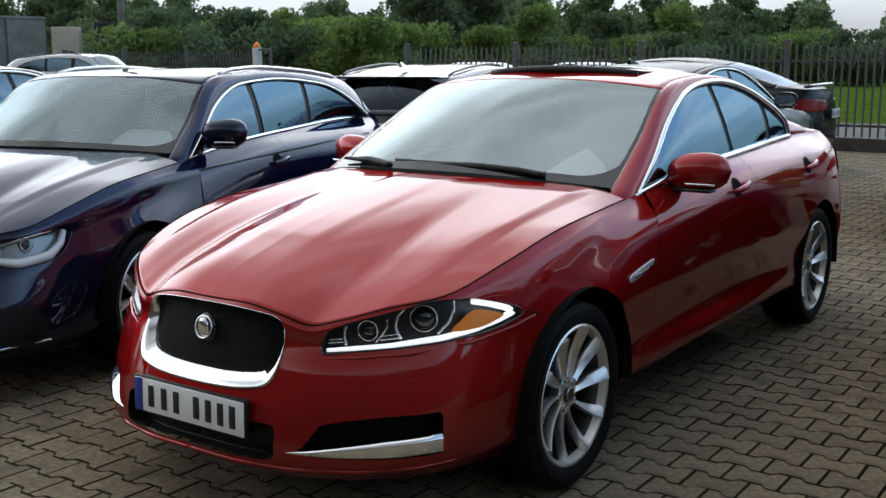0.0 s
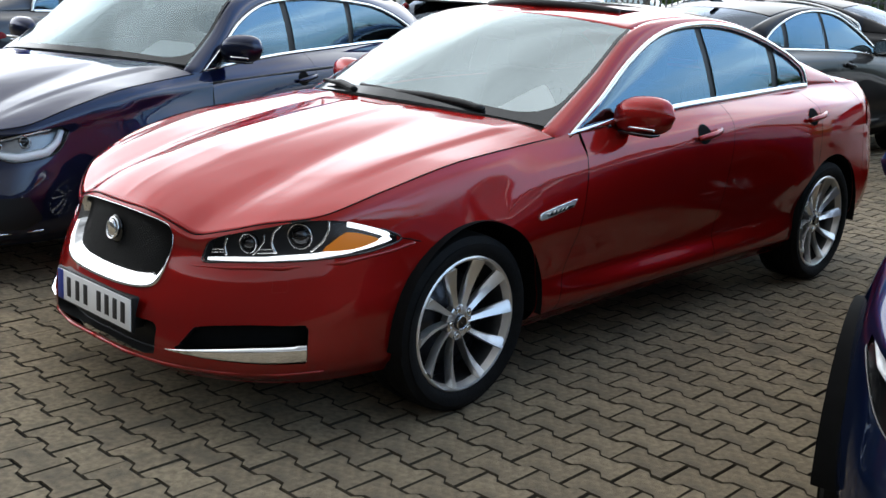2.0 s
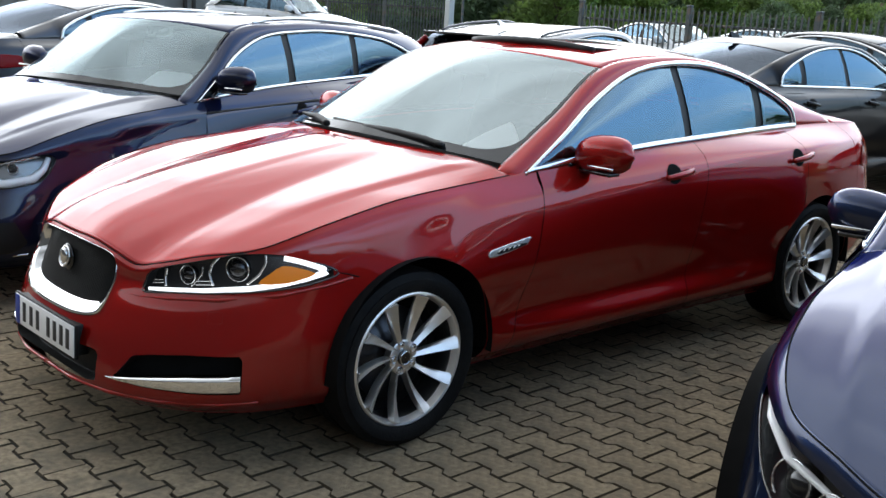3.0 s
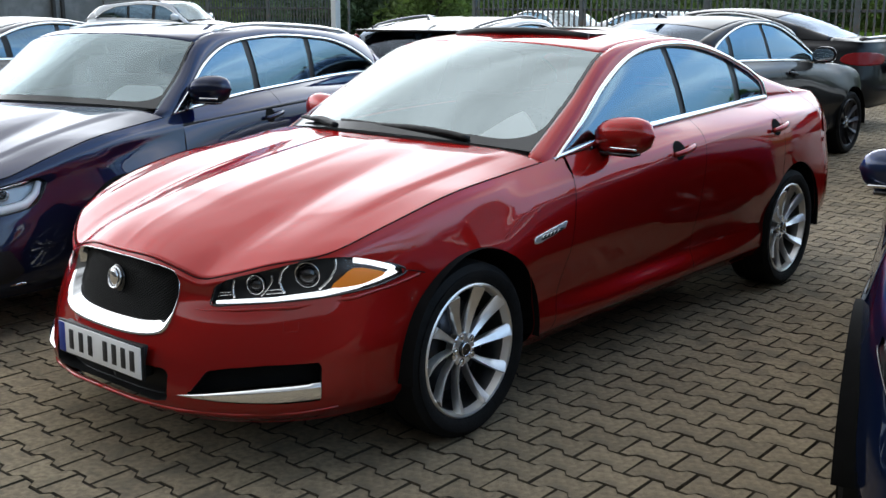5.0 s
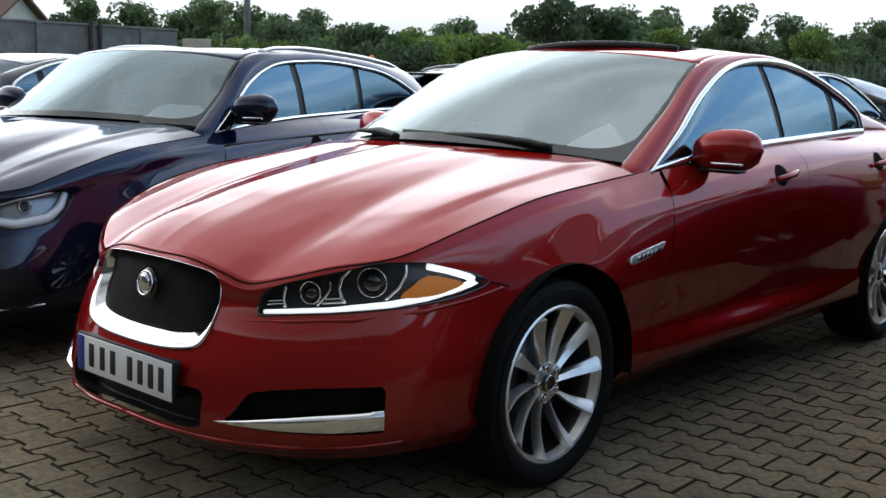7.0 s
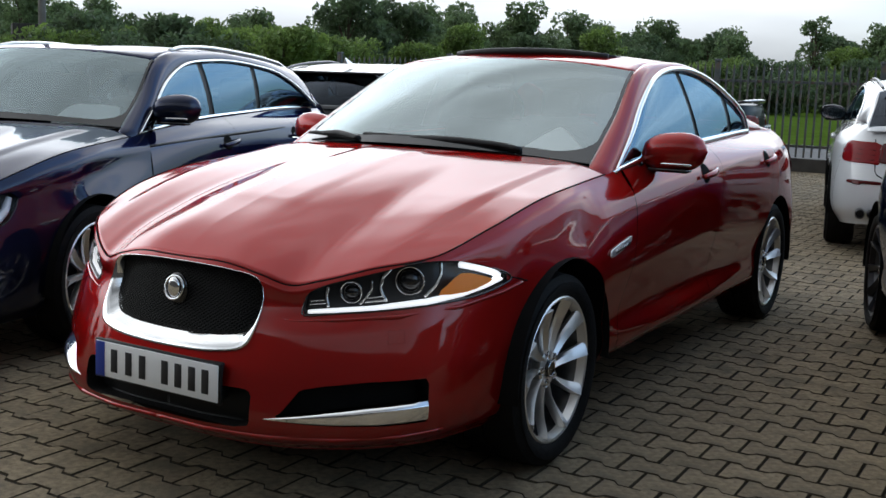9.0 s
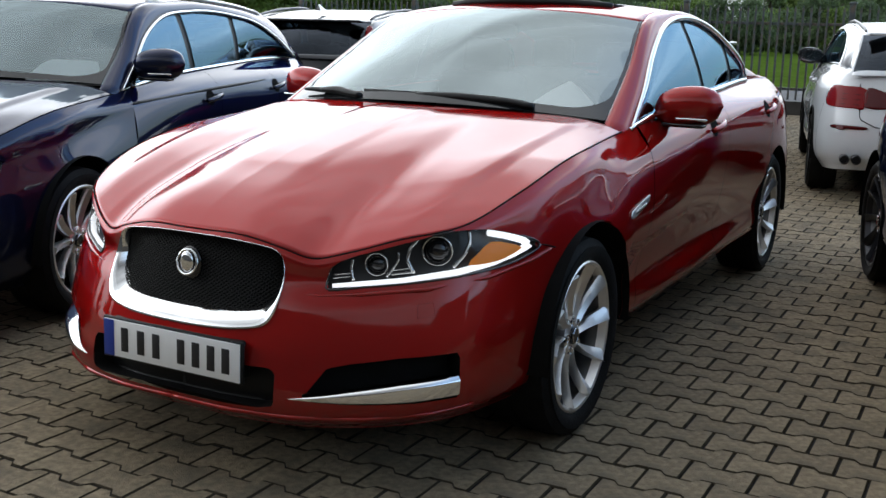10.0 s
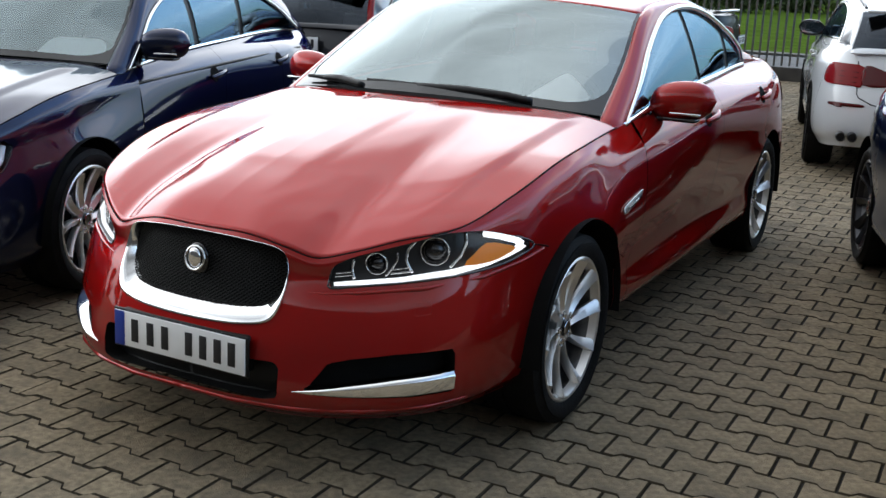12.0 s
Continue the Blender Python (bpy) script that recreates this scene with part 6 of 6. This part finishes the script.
# ---- trees ----
def leaves(pts, size, rng):
    """Small bent leaf clumps at the points."""
    n = len(pts)
    a = rng.normal(size=(n, 3))
    a /= np.linalg.norm(a, axis=1)[:, None]
    b = np.cross(a, rng.normal(size=(n, 3)))
    b /= np.linalg.norm(b, axis=1)[:, None]
    c = np.cross(a, b)
    s = size * rng.uniform(0.6, 1.4, n)[:, None]
    v = np.stack([pts - b * s * 0.5, pts + c * s * 0.28 + a * s * 0.12, pts + b * s * 0.55, pts - c * s * 0.28 + a * s * 0.1], 1).reshape(-1, 3)
    f = [(4 * i, 4 * i + 1, 4 * i + 2, 4 * i + 3) for i in range(n)]
    return v, f


def tree(name, h, w, seed, mat, label, clumps=16, per=190, size=0.34, low=0.12, category="tree"):
    rng = np.random.default_rng(seed)
    t = empty(name, pose(0, 0, -20), label, category)
    parts = [tube([(0, 0, -0.1), (0.05 * h * rng.uniform(-1, 1) * 0.3, 0.02 * h, h * 0.4), (0, 0, h * 0.8)], [0.03 * h, 0.02 * h, 0.006 * h], 7, n=7)]
    pts = []
    for k in range(clumps):
        z = h * rng.uniform(low, 0.93)
        rmax = w * 0.5 * (1 - 0.75 * abs((z / h - 0.5) / 0.5) ** 1.8)
        an, rr = rng.uniform(0, 2 * math.pi), rmax * rng.uniform(0.25, 1.0)
        c = np.array([rr * math.cos(an), rr * math.sin(an), z])
        parts.append(tube([(0, 0, z * 0.6), c * 0.6 + (0, 0, z * 0.3), c], [0.010 * h, 0.006 * h, 0.003 * h], 5, n=4))
        d = rng.normal(size=(per, 3))
        d /= np.linalg.norm(d, axis=1)[:, None]
        rad = w * rng.uniform(0.13, 0.22)
        pts.append(c + d * (rad * rng.uniform(0.45, 1.12, per) ** 0.6)[:, None] * (1.1, 1.1, 0.8))
    mk("trunk", *join(*parts), M["bark"], t)
    mk("crown", *leaves(np.vstack(pts), size, rng), mat, t, smooth=False)
    return t


kinds = [
    tree("oak_tree", 8.5, 7.5, 3, M["leaf"], "broad mid-green leafy tree", 24, 240, 0.42),
    tree("maple_tree", 7.0, 6.0, 5, M["leaf_dark"], "dense dark green leafy tree", 22, 240, 0.40),
    tree("ash_tree", 9.0, 6.0, 8, M["leaf"], "tall green tree with loose crown", 20, 220, 0.42, 0.2),
    tree("lime_tree", 6.0, 5.5, 11, M["leaf_light"], "small light green leafy tree", 20, 240, 0.36, 0.2),
    tree("birch_tree", 8.0, 3.4, 13, M["leaf"], "slim birch tree with thin crown", 14, 130, 0.30, 0.2),
    tree("bush", 3.0, 4.2, 17, M["leaf_light"], "yellow-green leafy bush behind the yard", 18, 260, 0.24, 0.12, "bush"),
    tree("dark_bush", 3.2, 4.6, 19, M["leaf_dark"], "dark green leafy bush behind the yard", 18, 260, 0.26, 0.12, "bush"),
]
rng = random.Random(4)
used = set()


def plant(i, az, dist, scale, turn=None):
    a = radians(az)
    x, y = 2.6 + dist * math.sin(a), -2.3 + dist * math.cos(a)
    m = pose(x, y, -0.03, 0, 0, rng.uniform(0, 360) if turn is None else turn) @ Matrix.Scale(scale, 4)
    if i not in used:
        used.add(i)
        kinds[i].matrix_world = m
        return
    o = copy_thing(kinds[i], pose(0, 0, 0))
    o.matrix_world = m


for az in np.arange(-74, 14, 1.1):
    if not -16.5 < az < -11.5:
        plant(rng.choice([0, 1, 0, 1, 2]), az + rng.uniform(-1, 1), rng.uniform(112, 132), rng.uniform(0.86, 1.08))
for az in np.arange(-72, 12, 1.9):
    if not -16.5 < az < -11.5:
        plant(rng.choice([1, 3, 0, 6]), az + rng.uniform(-1, 1), rng.uniform(84, 98), rng.uniform(0.62, 0.86))
for az in np.arange(-50.5, -37, 1.6):
    plant(rng.choice([5, 6, 5, 6]), az + rng.uniform(-0.8, 0.8), rng.uniform(38, 48), rng.uniform(0.85, 1.15))
for az in np.arange(-70, 10, 1.5):
    plant(rng.choice([5, 6, 6]), az + rng.uniform(-0.6, 0.6), rng.uniform(62, 80), rng.uniform(0.8, 1.15))
# trees out of view, added to block the low sky in reflections
for az in np.arange(16, 286, 8.0):
    plant(rng.choice([0, 1, 2, 3]), az + rng.uniform(-2, 2), rng.uniform(55, 75), rng.uniform(0.8, 1.1))
for az, d, s in ((-36.2, 72, 1.0), (-33.6, 76, 0.95)):
    plant(1, az, d, s)
plant(3, -22.5, 78, 0.85)
plant(3, -30.0, 78, 0.85)
plant(4, -12.0, 90, 1.0)
plant(4, -9.0, 92, 0.95)

# ---- block paving ----
L, P, AMP = 0.208, 0.1405, 0.0140
X0, Y0 = 1.106, 0.754


def block_outline(l=L - 0.0065, gap=0.007):
    dx = np.array([-0.5, -0.31, -0.20, 0.20, 0.31, 0.5]) * l
    hw = P / 2 - gap / 2 + AMP * np.array([1, 1, -1, -1, 1, 1])
    return np.vstack([np.column_stack([dx, -hw]), np.column_stack([dx[::-1], hw[::-1]])])


OUT = block_outline()
INN = OUT * (1 - 0.0032 / (L / 2), 1 - 0.0032 / (P / 2))
BLOCK_V = np.vstack([np.column_stack([INN, np.zeros(12)]), np.column_stack([OUT, np.full(12, -0.006)]), np.column_stack([OUT, np.full(12, -0.016)])])
BLOCK_F = [tuple(range(12))] + [(12 + i, 12 + (i + 1) % 12, (i + 1) % 12, i) for i in range(12)] + [(24 + i, 24 + (i + 1) % 12, 12 + (i + 1) % 12, 12 + i) for i in range(12)]
paving = bpy.data.objects["pavement"]
many_v = []
block_me = None
nb = 0
rs = np.random.default_rng(21)
for j in range(-62, 108):
    y = Y0 + j * P
    for i in range(-84, 60):
        x = X0 + (i + 0.5 + (0.5 if j % 2 else 0)) * L
        if not (-15.9 < x < 12.7 and -7.7 < y < 15.85):
            continue
        dz = rs.uniform(-0.002, 0.0015)
        tx, ty, tz = rs.normal(0, 0.006, 3)
        if 0.75 < x < 3.1 and -1.35 < y < 2.05 and nb < 298:
            if block_me is None:
                o = mk("paving_block", BLOCK_V, BLOCK_F, M["paver"], paving, smooth=False)
                block_me = o.data
                # bevels and sides are darker than the top
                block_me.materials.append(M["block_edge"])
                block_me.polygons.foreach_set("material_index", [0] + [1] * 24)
            else:
                o = new("paving_block", block_me)
                o.parent = paving
            o.matrix_local = Matrix.LocRotScale((x, y, dz), Euler((tx, ty, tz)), None)
            nb += 1
            continue
        b = BLOCK_V[:24].copy()
        b[:, 2] += dz + b[:, 0] * ty + b[:, 1] * tx
        b[:, 0] += x - b[:, 1] * tz
        b[:, 1] += y
        many_v.append(b)
m = len(many_v)
base_f = np.array([[12 + i, 12 + (i + 1) % 12, (i + 1) % 12, i] for i in range(12)])
allv = np.vstack(many_v)
me = bpy.data.meshes.new("paving_rest")
fl = []
for k in range(m):
    fl.append(tuple(range(24 * k, 24 * k + 12)))
    fl.extend(map(tuple, (base_f + 24 * k).tolist()))
me.from_pydata(allv.tolist(), [], fl)
me.materials.append(M["paver"])
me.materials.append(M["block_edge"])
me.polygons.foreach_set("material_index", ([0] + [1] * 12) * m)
rest = new("paving_blocks", me)
rest.parent = paving
rest["kind"] = "stuff"
